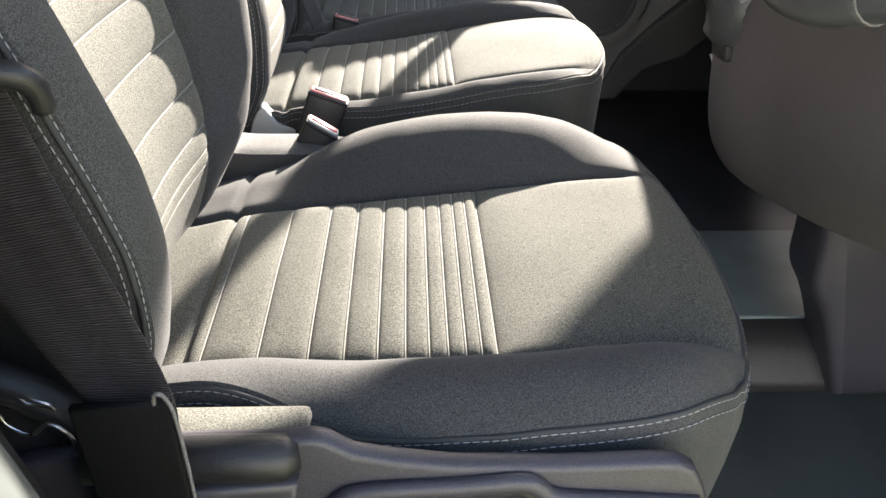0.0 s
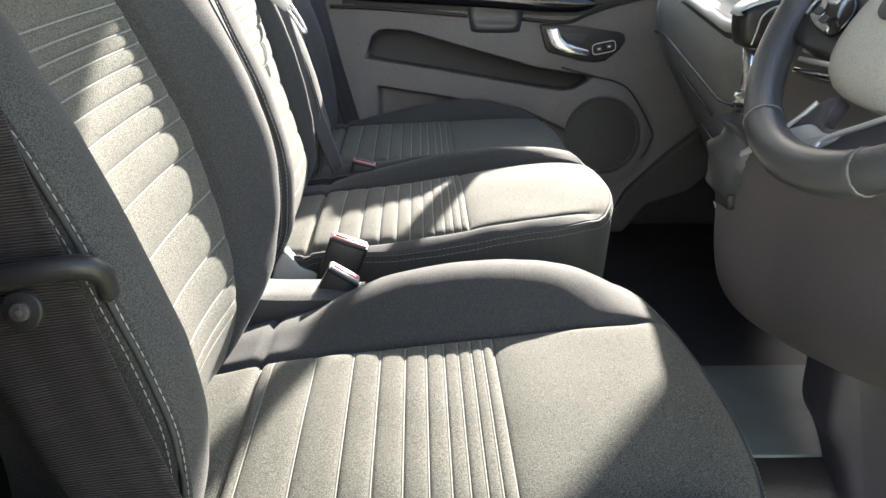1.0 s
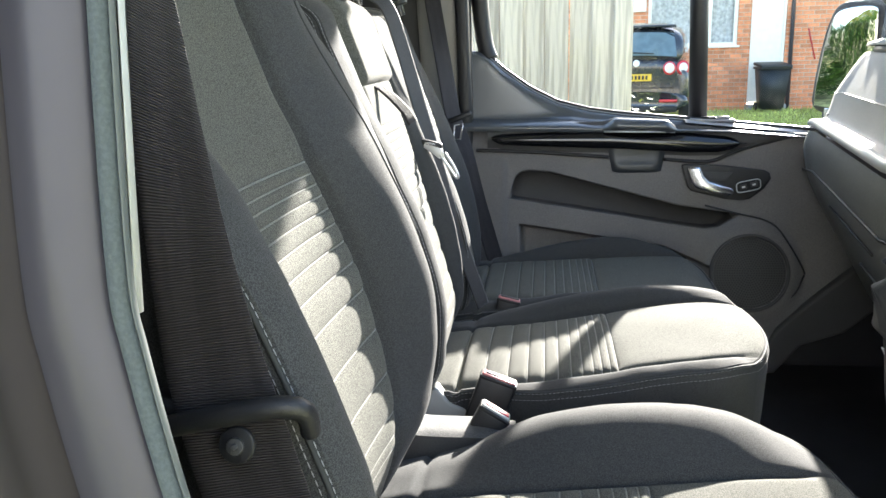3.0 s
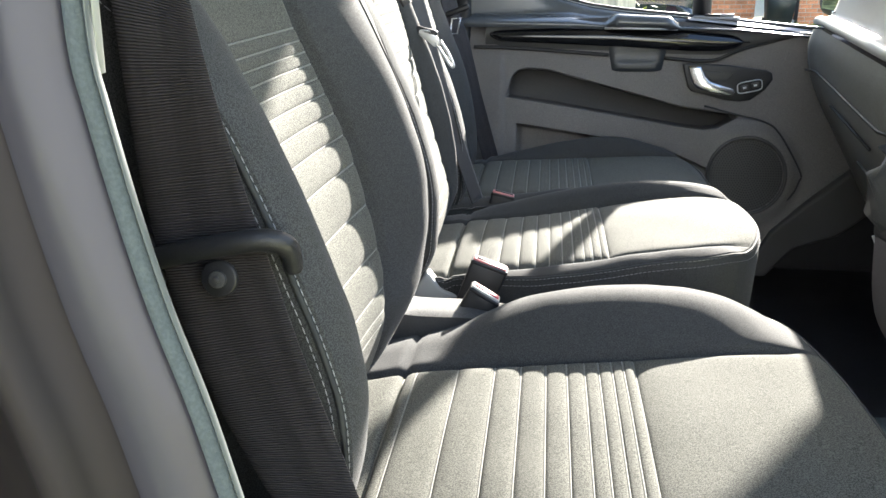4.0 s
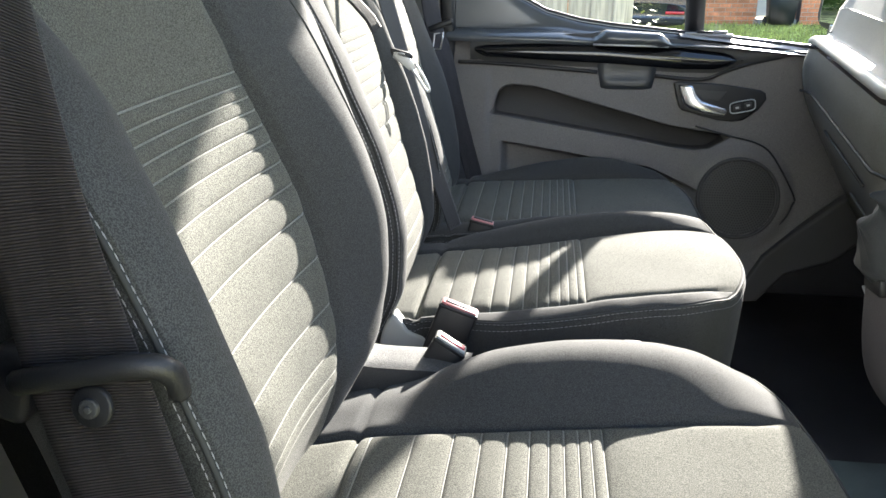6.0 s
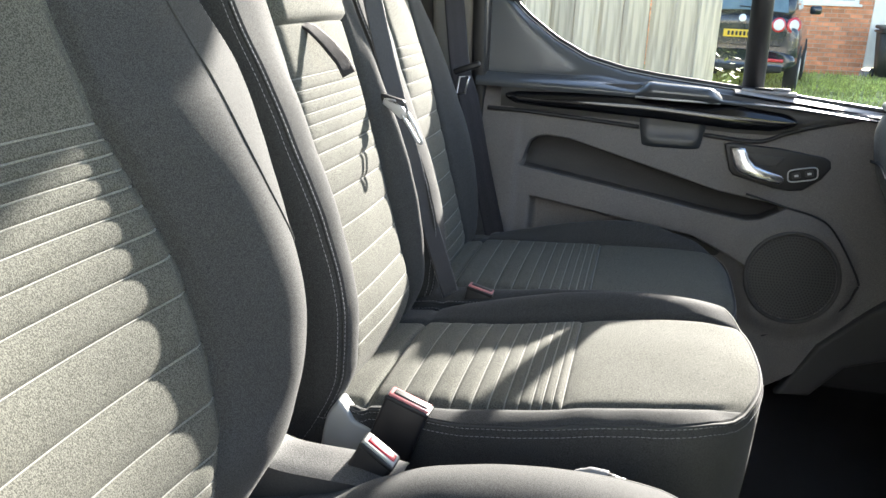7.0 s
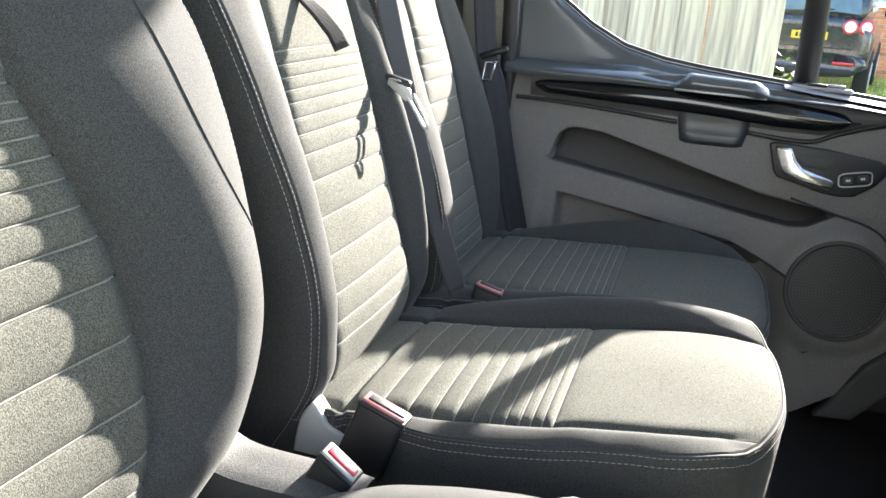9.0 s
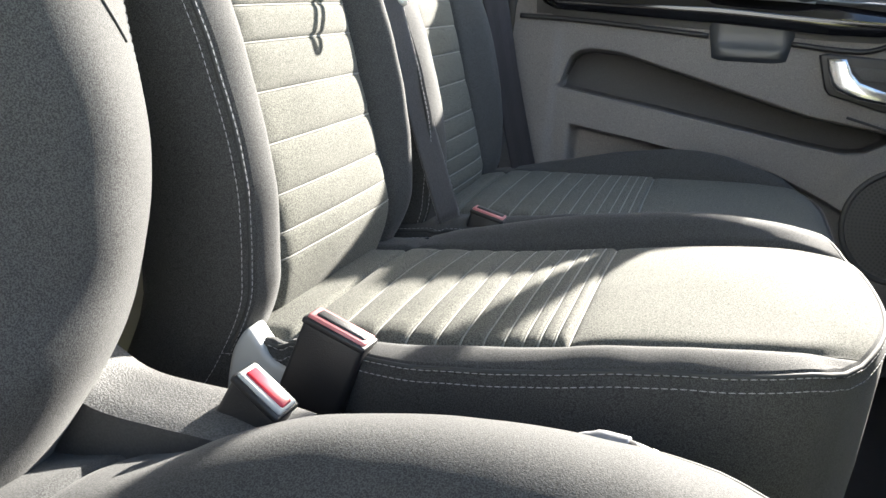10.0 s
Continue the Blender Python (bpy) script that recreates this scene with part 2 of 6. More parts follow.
MORTAR = material("mortar", (0.62, 0.55, 0.47), 0.95, spread=0.15, scale=3, bump=0.3, bump_scale=60)
# grey of the added bounce wall; its tone sets the cab's fill
BOUNCE_GREY = material("bounce_wall_grey", (0.36, 0.385, 0.42), 0.9, spread=0.12, scale=1.5, fine=0.15, fine_scale=40, bump=0.4, bump_scale=60)

# ---- building tools ----
def finish(name, bm, mat, parent=None, label="", smooth=True):
    me = bpy.data.meshes.new(name)
    bm.normal_update()
    bm.to_mesh(me)
    bm.free()
    me.materials.append(mat)
    if smooth:
        me.polygons.foreach_set("use_smooth", [True] * len(me.polygons))
    ob = new(name, me)
    if parent:
        ob.parent = parent
    if label:
        ob["label"] = label
    return ob


part = finish

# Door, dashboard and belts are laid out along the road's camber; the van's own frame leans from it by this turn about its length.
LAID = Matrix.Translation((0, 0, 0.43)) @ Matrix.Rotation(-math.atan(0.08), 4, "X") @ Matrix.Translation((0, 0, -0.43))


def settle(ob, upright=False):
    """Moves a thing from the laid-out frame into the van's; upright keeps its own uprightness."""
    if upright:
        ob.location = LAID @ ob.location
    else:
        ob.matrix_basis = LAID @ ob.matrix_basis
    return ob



def thing(name, label, category, at=(0, 0, 0), group="", kind=""):
    ob = new(name)
    ob.location = at
    ob.empty_display_size = 0.02
    return tagged(ob, label, category, group, kind)


def here(ob, parent):
    """Parents ob, built in world places, to a thing that stands away from the origin."""
    ob.parent = parent
    ob.matrix_parent_inverse = Matrix.Translation(parent.location).inverted()
    return ob


def grid(us, vs, fn, flip=False):
    """A sheet over us and vs; fn gives the place."""
    bm = bmesh.new()
    rows = [[bm.verts.new(fn(u, v)) for v in vs] for u in us]
    for a, b in zip(rows, rows[1:]):
        for i in range(len(vs) - 1):
            q = [a[i], b[i], b[i + 1], a[i + 1]]
            bm.faces.new(q[::-1] if flip else q)
    return bm


def box(size, at=(0, 0, 0), turn=(0, 0, 0), bevel=0.004, segments=2):
    bm = bmesh.new()
    bmesh.ops.create_cube(bm, size=1)
    bmesh.ops.scale(bm, vec=size, verts=bm.verts)
    if bevel:
        bmesh.ops.bevel(bm, geom=bm.edges[:], offset=min(bevel, min(size) * 0.45), segments=segments, profile=0.5, affect="EDGES")
    bmesh.ops.transform(bm, matrix=pose(*at, *turn), verts=bm.verts)
    return bm


def join(*bms):
    out = bms[0]
    for b in bms[1:]:
        me = bpy.data.meshes.new("join")
        b.to_mesh(me)
        b.free()
        out.from_mesh(me)
        bpy.data.meshes.remove(me)
    return out


def disc(radius, depth, at=(0, 0, 0), turn=(0, 0, 0), bevel=0.002, segments=40, radius2=None):
    bm = bmesh.new()
    bmesh.ops.create_cone(bm, cap_ends=True, segments=segments, radius1=radius, radius2=radius if radius2 is None else radius2, depth=depth)
    if bevel:
        rim = [e for e in bm.edges if all(len(f.verts) != 4 for f in e.link_faces) or any(len(f.verts) > 4 for f in e.link_faces)]
        bmesh.ops.bevel(bm, geom=rim, offset=bevel, segments=2, profile=0.5, affect="EDGES")
    bmesh.ops.transform(bm, matrix=pose(*at, *turn), verts=bm.verts)
    return bm


def spline(points, count):
    """A smooth curve through the points, as count places."""
    p = [Vector(q) for q in points]
    out = []
    for i in range(count):
        s = i / (count - 1) * (len(p) - 1)
        k = min(int(s), len(p) - 2)
        t = s - k
        a, b, c, d = p[max(k - 1, 0)], p[k], p[k + 1], p[min(k + 2, len(p) - 1)]
        out.append(0.5 * (2 * b + (c - a) * t + (2 * a - 5 * b + 4 * c - d) * t * t + (3 * b - a - 3 * c + d) * t ** 3))
    return out


def tube(points, radius, sides=10, closed=False, flat=1.0, up=(0, 0, 1)):
    """A round bar along the points; radius may be a list."""
    bm = bmesh.new()
    pts = [Vector(p) for p in points]
    rings = []
    for i, p in enumerate(pts):
        a, b = pts[i - 1] if (i or closed) else p, pts[(i + 1) % len(pts)] if (i + 1 < len(pts) or closed) else p
        d = (b - a).normalized()
        s = d.cross(Vector(up))
        s = s.normalized() if s.length > 1e-4 else d.orthogonal().normalized()
        n = s.cross(d).normalized()
        r = radius[i] if hasattr(radius, "__len__") else radius
        rings.append([bm.verts.new(p + r * (math.cos(k / sides * math.tau) * s + flat * math.sin(k / sides * math.tau) * n)) for k in range(sides)])
    pairs = list(zip(rings, rings[1:])) + ([(rings[-1], rings[0])] if closed else [])
    for a, b in pairs:
        for k in range(sides):
            bm.faces.new([a[k], a[(k + 1) % sides], b[(k + 1) % sides], b[k]])
    if not closed:
        bm.faces.new(rings[0][::-1]), bm.faces.new(rings[-1])
    return bm


def ribbon(rows, thick=0.0014, across=8, bow=0.0):
    """A strap: rows of (left edge, right edge); with a UV in metres along it."""
    bm = bmesh.new()
    uv = bm.loops.layers.uv.new("UVMap")
    rows = [(Vector(a), Vector(b)) for a, b in rows]
    run, grid_ = 0.0, []
    for i, (a, b) in enumerate(rows):
        p, q = rows[max(i - 1, 0)], rows[min(i + 1, len(rows) - 1)]
        along = ((q[0] + q[1]) - (p[0] + p[1])).normalized()
        n = (b - a).cross(along).normalized()
        if i:
            run += ((a + b) / 2 - (p[0] + p[1]) / 2).length
        line = []
        for side in (1, -1):
            for k in range(across + 1):
                s = k / across if side > 0 else 1 - k / across
                line.append((bm.verts.new(a.lerp(b, s) + n * (side * thick / 2 + bow * (1 - (2 * s - 1) ** 2))), s * (b - a).length, run))
        grid_.append(line)
    for A, B in zip(grid_, grid_[1:]):
        for k in range(len(A)):
            j = (k + 1) % len(A)
            f = bm.faces.new([A[k][0], A[j][0], B[j][0], B[k][0]])
            for loop, c in zip(f.loops, (A[k], A[j], B[j], B[k])):
                loop[uv].uv = (c[1] * 8, c[2] * 8)
    for line in (grid_[0], grid_[-1]):
        bm.faces.new([c[0] for c in line])
    return bm


def prism(outline, axis, a, b, bevel=0.004):
    """A closed outline of two coordinates, drawn out along axis (0, 1 or 2) from a to b."""
    bm = bmesh.new()

    def place(p, h):
        q = list(p)
        q.insert(axis, h)
        return q

    lo, hi = [bm.verts.new(place(p, a)) for p in outline], [bm.verts.new(place(p, b)) for p in outline]
    n = len(outline)
    for i in range(n):
        bm.faces.new([lo[i], lo[(i + 1) % n], hi[(i + 1) % n], hi[i]])
    caps = [bm.faces.new(lo[::-1]), bm.faces.new(hi)]
    bmesh.ops.recalc_face_normals(bm, faces=bm.faces[:])
    if bevel:
        rim = list({e for f in caps for e in f.edges})
        bmesh.ops.bevel(bm, geom=rim, offset=bevel, segments=3, profile=0.5, affect="EDGES")
    return bm


def smoothstep(a, b, x):
    t = min(max((x - a) / (b - a), 0.0), 1.0)
    return t * t * (3 - 2 * t)


def curve_at(table, x):
    """Smooth reading of a table of (x, value)."""
    if x <= table[0][0]:
        return table[0][1]
    n = len(table)
    for i in range(n - 1):
        (a, va), (b, vb) = table[i], table[i + 1]
        if x <= b:
            ma = (vb - table[i - 1][1]) / (b - table[i - 1][0]) if i else 0.0
            mb = (table[i + 2][1] - va) / (table[i + 2][0] - a) if i + 2 < n else 0.0
            t, h = (x - a) / (b - a), b - a
            return (2 * t ** 3 - 3 * t * t + 1) * va + (t ** 3 - 2 * t * t + t) * h * ma + (3 * t * t - 2 * t ** 3) * vb + (t ** 3 - t * t) * h * mb
    return table[-1][1]


def line_at(table, x):
    if x <= table[0][0]:
        return table[0][1]
    for (a, va), (b, vb) in zip(table, table[1:]):
        if x <= b:
            return va + (vb - va) * (x - a) / (b - a)
    return table[-1][1]


def steps(a, b, step, marks=(), near=(0.0, 0.0011, 0.0024, 0.0045)):
    """Places from a to b, closer together about the marks."""
    out = {round(a, 5), round(b, 5)}
    n = max(int((b - a) / step), 1)
    out |= {round(a + (b - a) * i / n, 5) for i in range(n + 1)}
    for m in marks:
        out |= {round(m + s * d, 5) for d in near for s in (-1, 1) if a <= m + s * d <= b}
    out = sorted(out)
    keep = [out[0]]
    for v in out[1:]:
        if v - keep[-1] > 0.0006:
            keep.append(v)
    keep[-1] = out[-1]
    return keep


def stitches(points, length=0.0042, gap=0.0013, radius=0.0004):
    """A row of short threads along a line of places."""
    bm = bmesh.new()
    pts = [Vector(p) for p in points]
    run, marks = 0.0, [0.0]
    for a, b in zip(pts, pts[1:]):
        run += (b - a).length
        marks.append(run)

    def at(s):
        for i in range(len(marks) - 1):
            if s <= marks[i + 1]:
                return pts[i].lerp(pts[i + 1], (s - marks[i]) / max(marks[i + 1] - marks[i], 1e-9))
        return pts[-1]

    s = 0.0
    while s + length < run:
        a, b = at(s), at(s + length)
        d = (b - a).normalized()
        u = d.orthogonal().normalized()
        w = d.cross(u)
        ends = []
        for p, r in ((a, 0.45), ((a + b) / 2, 1.0), (b, 0.45)):
            ends.append([bm.verts.new(p + radius * r * (math.cos(k * math.tau / 5) * u + math.sin(k * math.tau / 5) * w)) for k in range(5)])
        for A, B in zip(ends, ends[1:]):
            for k in range(5):
                bm.faces.new([A[k], A[(k + 1) % 5], B[(k + 1) % 5], B[k]])
        s += length + gap
    return bm


# ---- van interior: x to the front, y to the passenger side, z up ----
Y = Vector((0, 1, 0))


def pad(parent, prefix, S):
    """An upholstered pad: a sewn centre panel with ribs, a plain panel beyond it, two side bolsters, a skirt and its threads."""
    O, U, N = Vector(S["O"]), Vector(S["U"]).normalized(), Vector(S["N"]).normalized()
    u0, r0, r1, u1 = S["u0"], S["ribs"][0], S["ribs"][-1], S["u1"]
    seams = S["ribs"]
    extra = S.get("extra", [])

    def half(u):
        return line_at(S["w"], u)

    def outer(u, side):
        return curve_at(S["V"][0 if side < 0 else 1], u)

    def end(v, side, u):
        V = outer(u1, side)
        return u1 - S["corner"] * min(abs(v) / V, 1) ** S.get("power", 5)

    def height(u, v):
        w, side = half(u), (-1 if v < 0 else 1)
        V = outer(u, side)
        z = curve_at(S["base"], u)
        a = abs(v)
        B = curve_at(S["B"][0 if side < 0 else 1], u)
        if a <= w:
            z += S["crown"] * (1 - (v / w) ** 2)
            if r0 - 0.001 <= u <= r1 + 0.001:
                for p, q in zip(seams, seams[1:]):
                    if p <= u <= q:
                        z += S["puff"] * min((q - p) / 0.03, 1) * (1 - abs(2 * (u - p) / (q - p) - 1) ** 3.2) * smoothstep(w, w - 0.03, a)
            for s in list(seams) + list(extra):
                z -= S["groove"] * math.exp(-(((u - s) / 0.0011) ** 2))
        else:
            s = (a - w) / max(V - w, 1e-4)
            top = S.get("rise", (0.68, 0.68))[0 if side < 0 else 1]
            z += B * (math.sin(min(s / top, 1) * math.pi / 2) ** S.get("bulge", 1.25) - (S.get("fall", (0.45, 0.45))[0 if side < 0 else 1] * ((s - top) / (1 - top)) ** 2 if s > top else 0))
            z -= curve_at(S["D"][0 if side < 0 else 1], u) * max(s - 0.35, 0) ** 2 / 0.42
            z += 0.0008 * noise.noise((u * 30, v * 25, S["seed"]))
        if S.get("flap") and a <= w:
            z += S["flap"][1] * smoothstep(S["flap"][0] - 0.001, S["flap"][0] + 0.009, u) * smoothstep(w, w - 0.012, a)
        z -= 0.0065 * (0.15 + 0.85 * smoothstep(u1, u1 - 0.05, u)) * math.exp(-(((a - w) / (0.008 if a < w else 0.004)) ** 2))
        if S.get("crease"):
            z -= 0.006 * math.exp(-(((u - r0) / 0.004) ** 2))
            if a <= w:
                z -= 0.0042 * (math.exp((r1 - u) / 0.009) if u > r1 else math.exp((u - r1) / 0.0016)) * smoothstep(w, w - 0.02, a)
        z -= line_at(S.get("tilt", [(0, 0), (1, 0)]), u) * v
        roll = (u - (u1 - S["roll"][0])) / S["roll"][0]
        if roll > 0:
            z -= S["roll"][1] * roll ** 2.2
        return z + 0.0012 * noise.noise((u * 14, v * 14, S["seed"] + 3))

    def place(u, v):
        side = -1 if v < 0 else 1
        e = end(v, side, u)
        uu = u if u <= r1 else r1 + (u - r1) * (e - r1) / (u1 - r1)
        return O + U * uu + Y * v + N * height(u, v)

    cross = [i / 26 for i in range(-26, 27)]
    cross = sorted(set(cross + [s * (1 - d) for s in (-1, 1) for d in (0.006, 0.013, 0.022)]))
    us_rib = steps(r0, r1, 0.004, seams)
    us_far = steps(r1, u1, 0.006, [r1] + [e for e in extra if e > r1])
    out = {}
    out["rib"] = part(prefix + "_rib_panel", grid(us_rib, cross, lambda u, c: place(u, c * half(u))), FABRIC, parent, "grey knitted fabric panel with sewn cross ribs")
    out["plain"] = part(prefix + "_plain_panel", grid(us_far, cross, lambda u, c: place(u, c * half(u))), FABRIC, parent, "plain grey knitted fabric panel")
    if r0 - u0 > 0.005:
        part(prefix + "_end_strip", grid(steps(u0, r0, 0.006, [r0]), cross, lambda u, c: place(u, c * half(u))), FABRIC, parent)
    for s in seams:
        part(prefix + "_seam", tube([place(s, c * half(s) * 0.985) + N * 0.0009 for c in cross[1:-1:2]], 0.0009, 6), SEAM, parent)
    us_all = steps(u0, u1, 0.006)
    ss = sorted({0, 0.01, 0.022, 0.04} | {i / 22 for i in range(23)})
    for side in (-1, 1):
        part(prefix + "_bolster", grid(us_all, ss, lambda u, s: place(u, side * (half(u) + s * (outer(u, side) - half(u)))), flip=side < 0), FABRIC_SIDE, parent, "charcoal fabric side bolster")
    # the outline, from the near back corner round the front to the far back corner
    rim = [(u, -outer(u, -1)) for u in us_all] + [(u1, i / 30 * outer(u1, -1 if i < 0 else 1)) for i in range(-29, 30)] + [(u, outer(u, 1)) for u in us_all[::-1]]
    pts = [place(u, v) for u, v in rim]
    flat = [Vector(((p - O).dot(U), (p - O).dot(Y))) for p in pts]
    outs = []
    for i in range(len(flat)):
        d = (flat[min(i + 2, len(flat) - 1)] - flat[max(i - 2, 0)]).normalized()
        outs.append(U * d.y - Y * d.x)
    mid = Vector((sum(f.x for f in flat) / len(flat), 0))
    for i, o in enumerate(outs):
        away = U * (flat[i].x - mid.x) + Y * flat[i].y
        if o.dot(away) < 0:
            outs[i] = -o
    for _ in range(12):
        outs = [(outs[max(i - 1, 0)] + outs[i] + outs[min(i + 1, len(outs) - 1)]).normalized() for i in range(len(outs))]
    rows = S["skirt"]
    bm = bmesh.new()
    cols = []
    for p, o in zip(pts, outs):
        cols.append([bm.verts.new(p + o * a - N * d) for a, d in rows])
    for a, b in zip(cols, cols[1:]):
        for k in range(len(rows) - 1):
            bm.faces.new([a[k], a[k + 1], b[k + 1], b[k]])
    bmesh.ops.recalc_face_normals(bm, faces=bm.faces[:])
    if S.get("closed"):
        bm.faces.new([c[-1] for c in cols])
    part(prefix + "_skirt", bm, S.get("skirt_mat", FABRIC_SIDE), parent, "charcoal fabric side and front cover")
    pip = [p + o * rows[1][0] - N * rows[1][1] for p, o in zip(pts, outs)]
    part(prefix + "_piping", tube(pip[::2], 0.002, 6), PIPING, parent)
    for a, d in S["threads"]:
        part(prefix + "_stitching", stitches([p + o * a - N * d for p, o in zip(pts, outs)][2:-2]), THREAD, parent, "pale grey stitching")
    return place, pts, outs


SKIRT = [(0, 0), (0.003, 0.003), (0.006, 0.012), (0.007, 0.03), (0.004, 0.07), (-0.004, 0.14), (-0.02, 0.2)]

# driver's seat
driver = thing("driver_seat", "grey ribbed fabric driver's seat on a black plastic base", "seat", (0.2, 0, 0.06))
SEAMS_C = [0.062, 0.075, 0.117, 0.154, 0.180, 0.204, 0.224, 0.241, 0.2545, 0.267, 0.278, 0.289]


def world_seat(fn, parent):
    """Runs a builder whose parts are given in world places, then hangs them on the parent."""
    before = set(scene.objects)
    fn()
    for ob in [o for o in scene.objects if o not in before]:
        if ob.parent is parent:
            here(ob, parent)


def driver_cushion():
    pad(driver, "cushion", dict(
        O=(0, 0.002, 0), U=(1, 0, 0), N=(0, 0, 1), u0=-0.03, u1=0.472, ribs=SEAMS_C, seed=1, crease=True,
        w=[(0.02, 0.118), (0.08, 0.123), (0.284, 0.133), (0.47, 0.136)], V=([(0.02, 0.2), (0.13, 0.205), (0.2, 0.228), (0.36, 0.229), (0.4, 0.222), (0.43, 0.208), (0.455, 0.192), (0.472, 0.176)], [(0.02, 0.242), (0.2, 0.274), (0.4, 0.27), (0.47, 0.256)]),
        base=[(-0.03, 0.384), (0.02, 0.388), (0.07, 0.397), (0.284, 0.417), (0.40, 0.428), (0.47, 0.430)], crown=0.003, puff=0.0032, groove=0.0014,
        B=([(0.02, 0.045), (0.1, 0.05), (0.2, 0.051), (0.28, 0.051), (0.36, 0.048), (0.4, 0.044), (0.43, 0.035), (0.455, 0.021), (0.472, 0.011)], [(0.05, 0.0), (0.1, 0.006), (0.14, 0.022), (0.185, 0.035), (0.26, 0.042), (0.35, 0.034), (0.41, 0.019), (0.45, 0.004), (0.47, 0.0)]),
        rise=(0.68, 0.58), bulge=1.0, fall=(0.2, 0.4), D=([(0.1, -0.024), (0.15, -0.012), (0.2, 0.004), (0.4, 0.006), (0.43, 0.004), (0.472, 0.0)], [(0.1, 0.02), (0.4, 0.012)]), roll=(0.035, 0.006), corner=0.033, power=2.8,
        skirt=SKIRT, threads=[(0.005, 0.0035), (0.0066, 0.0115)]))


world_seat(driver_cushion, driver)
LEAN = 0.25
BACK_U, BACK_N = Vector((-LEAN, 0, 1)).normalized(), Vector((1, 0, LEAN)).normalized()
SEAMS_B = [0.017, 0.029, 0.049, 0.088, 0.134, 0.178, 0.208, 0.231, 0.251, 0.267, 0.281, 0.293, 0.304, 0.316]
BACK_SKIRT_NEAR = [(0, 0), (0.0015, 0.004), (0.001, 0.014), (-0.003, 0.04), (-0.012, 0.08), (-0.03, 0.12), (-0.06, 0.135)]
BACK_SKIRT = [(0, 0), (0.003, 0.004), (0.007, 0.014), (0.009, 0.04), (0.006, 0.08), (-0.02, 0.12), (-0.05, 0.135)]


def driver_back():
    place, _, _ = pad(driver, "backrest", dict(
        O=(0.043, 0.025, 0.428), U=BACK_U, N=BACK_N, u0=-0.06, u1=0.66, ribs=SEAMS_B, seed=5,
        w=[(-0.06, 0.115), (0.03, 0.122), (0.06, 0.139), (0.12, 0.147), (0.2, 0.145), (0.26, 0.13), (0.32, 0.112), (0.45, 0.125), (0.66, 0.11)], V=([(-0.06, 0.23), (0.08, 0.238), (0.2, 0.234), (0.35, 0.222), (0.5, 0.2), (0.66, 0.15)], [(-0.06, 0.228), (0.06, 0.27), (0.15, 0.286), (0.35, 0.27), (0.5, 0.222), (0.66, 0.155)]),
        base=[(-0.06, -0.046), (-0.025, -0.022), (0.01, 0.0), (0.04, 0.008), (0.17, 0.012), (0.33, 0.003), (0.4, -0.01), (0.5, -0.018), (0.66, 0.004)], crown=-0.013, puff=0.004, groove=0.0014,
        B=([(-0.05, 0.0), (0.03, 0.037), (0.10, 0.061), (0.17, 0.066), (0.26, 0.056), (0.32, 0.045), (0.38, 0.036), (0.46, 0.016), (0.66, 0.014)], [(-0.05, 0.006), (0.03, 0.026), (0.10, 0.044), (0.17, 0.05), (0.26, 0.044), (0.35, 0.037), (0.46, 0.03), (0.6, 0.025), (0.66, 0.018)]), rise=(0.6, 0.56), bulge=1.05, fall=(0.45, 0.3),
        D=([(0.0, -0.014), (0.07, -0.029), (0.2, -0.026), (0.3, -0.02), (0.45, 0.02)], [(0, 0.03), (0.15, 0.022), (0.28, 0.004), (0.42, -0.008), (0.66, 0.01)]), roll=(0.05, 0.03), corner=0.05, power=3,
        skirt=BACK_SKIRT_NEAR, threads=[(0.0022, 0.0015), (0.0015, 0.0098)], closed=True))
    seam = [(0.62, 0.152), (0.5, 0.19), (0.397, 0.203), (0.359, 0.205), (0.315, 0.211), (0.25, 0.222), (0.205, 0.238), (0.18, 0.256)]
    part("bolster_seam", tube([place(q.x, q.y) + BACK_N * 0.0004 for q in spline([(u, v, 0) for u, v in seam], 60)], 0.0011, 6), PIPING, driver, "dark seam along the side bolster")


world_seat(driver_back, driver)

# double passenger seat
bench = thing("double_passenger_seat", "grey ribbed fabric double passenger seat with two backrests", "seat", (0.2, 0.75, 0.06))
SEAMS_M = [0.07, 0.106, 0.138, 0.165, 0.188, 0.207, 0.2245, 0.239, 0.253, 0.264, 0.275, 0.285]
LOW = [(0, 0), (0.003, 0.003), (0.006, 0.012), (0.006, 0.03), (0.003, 0.1), (-0.003, 0.18), (-0.03, 0.3)]


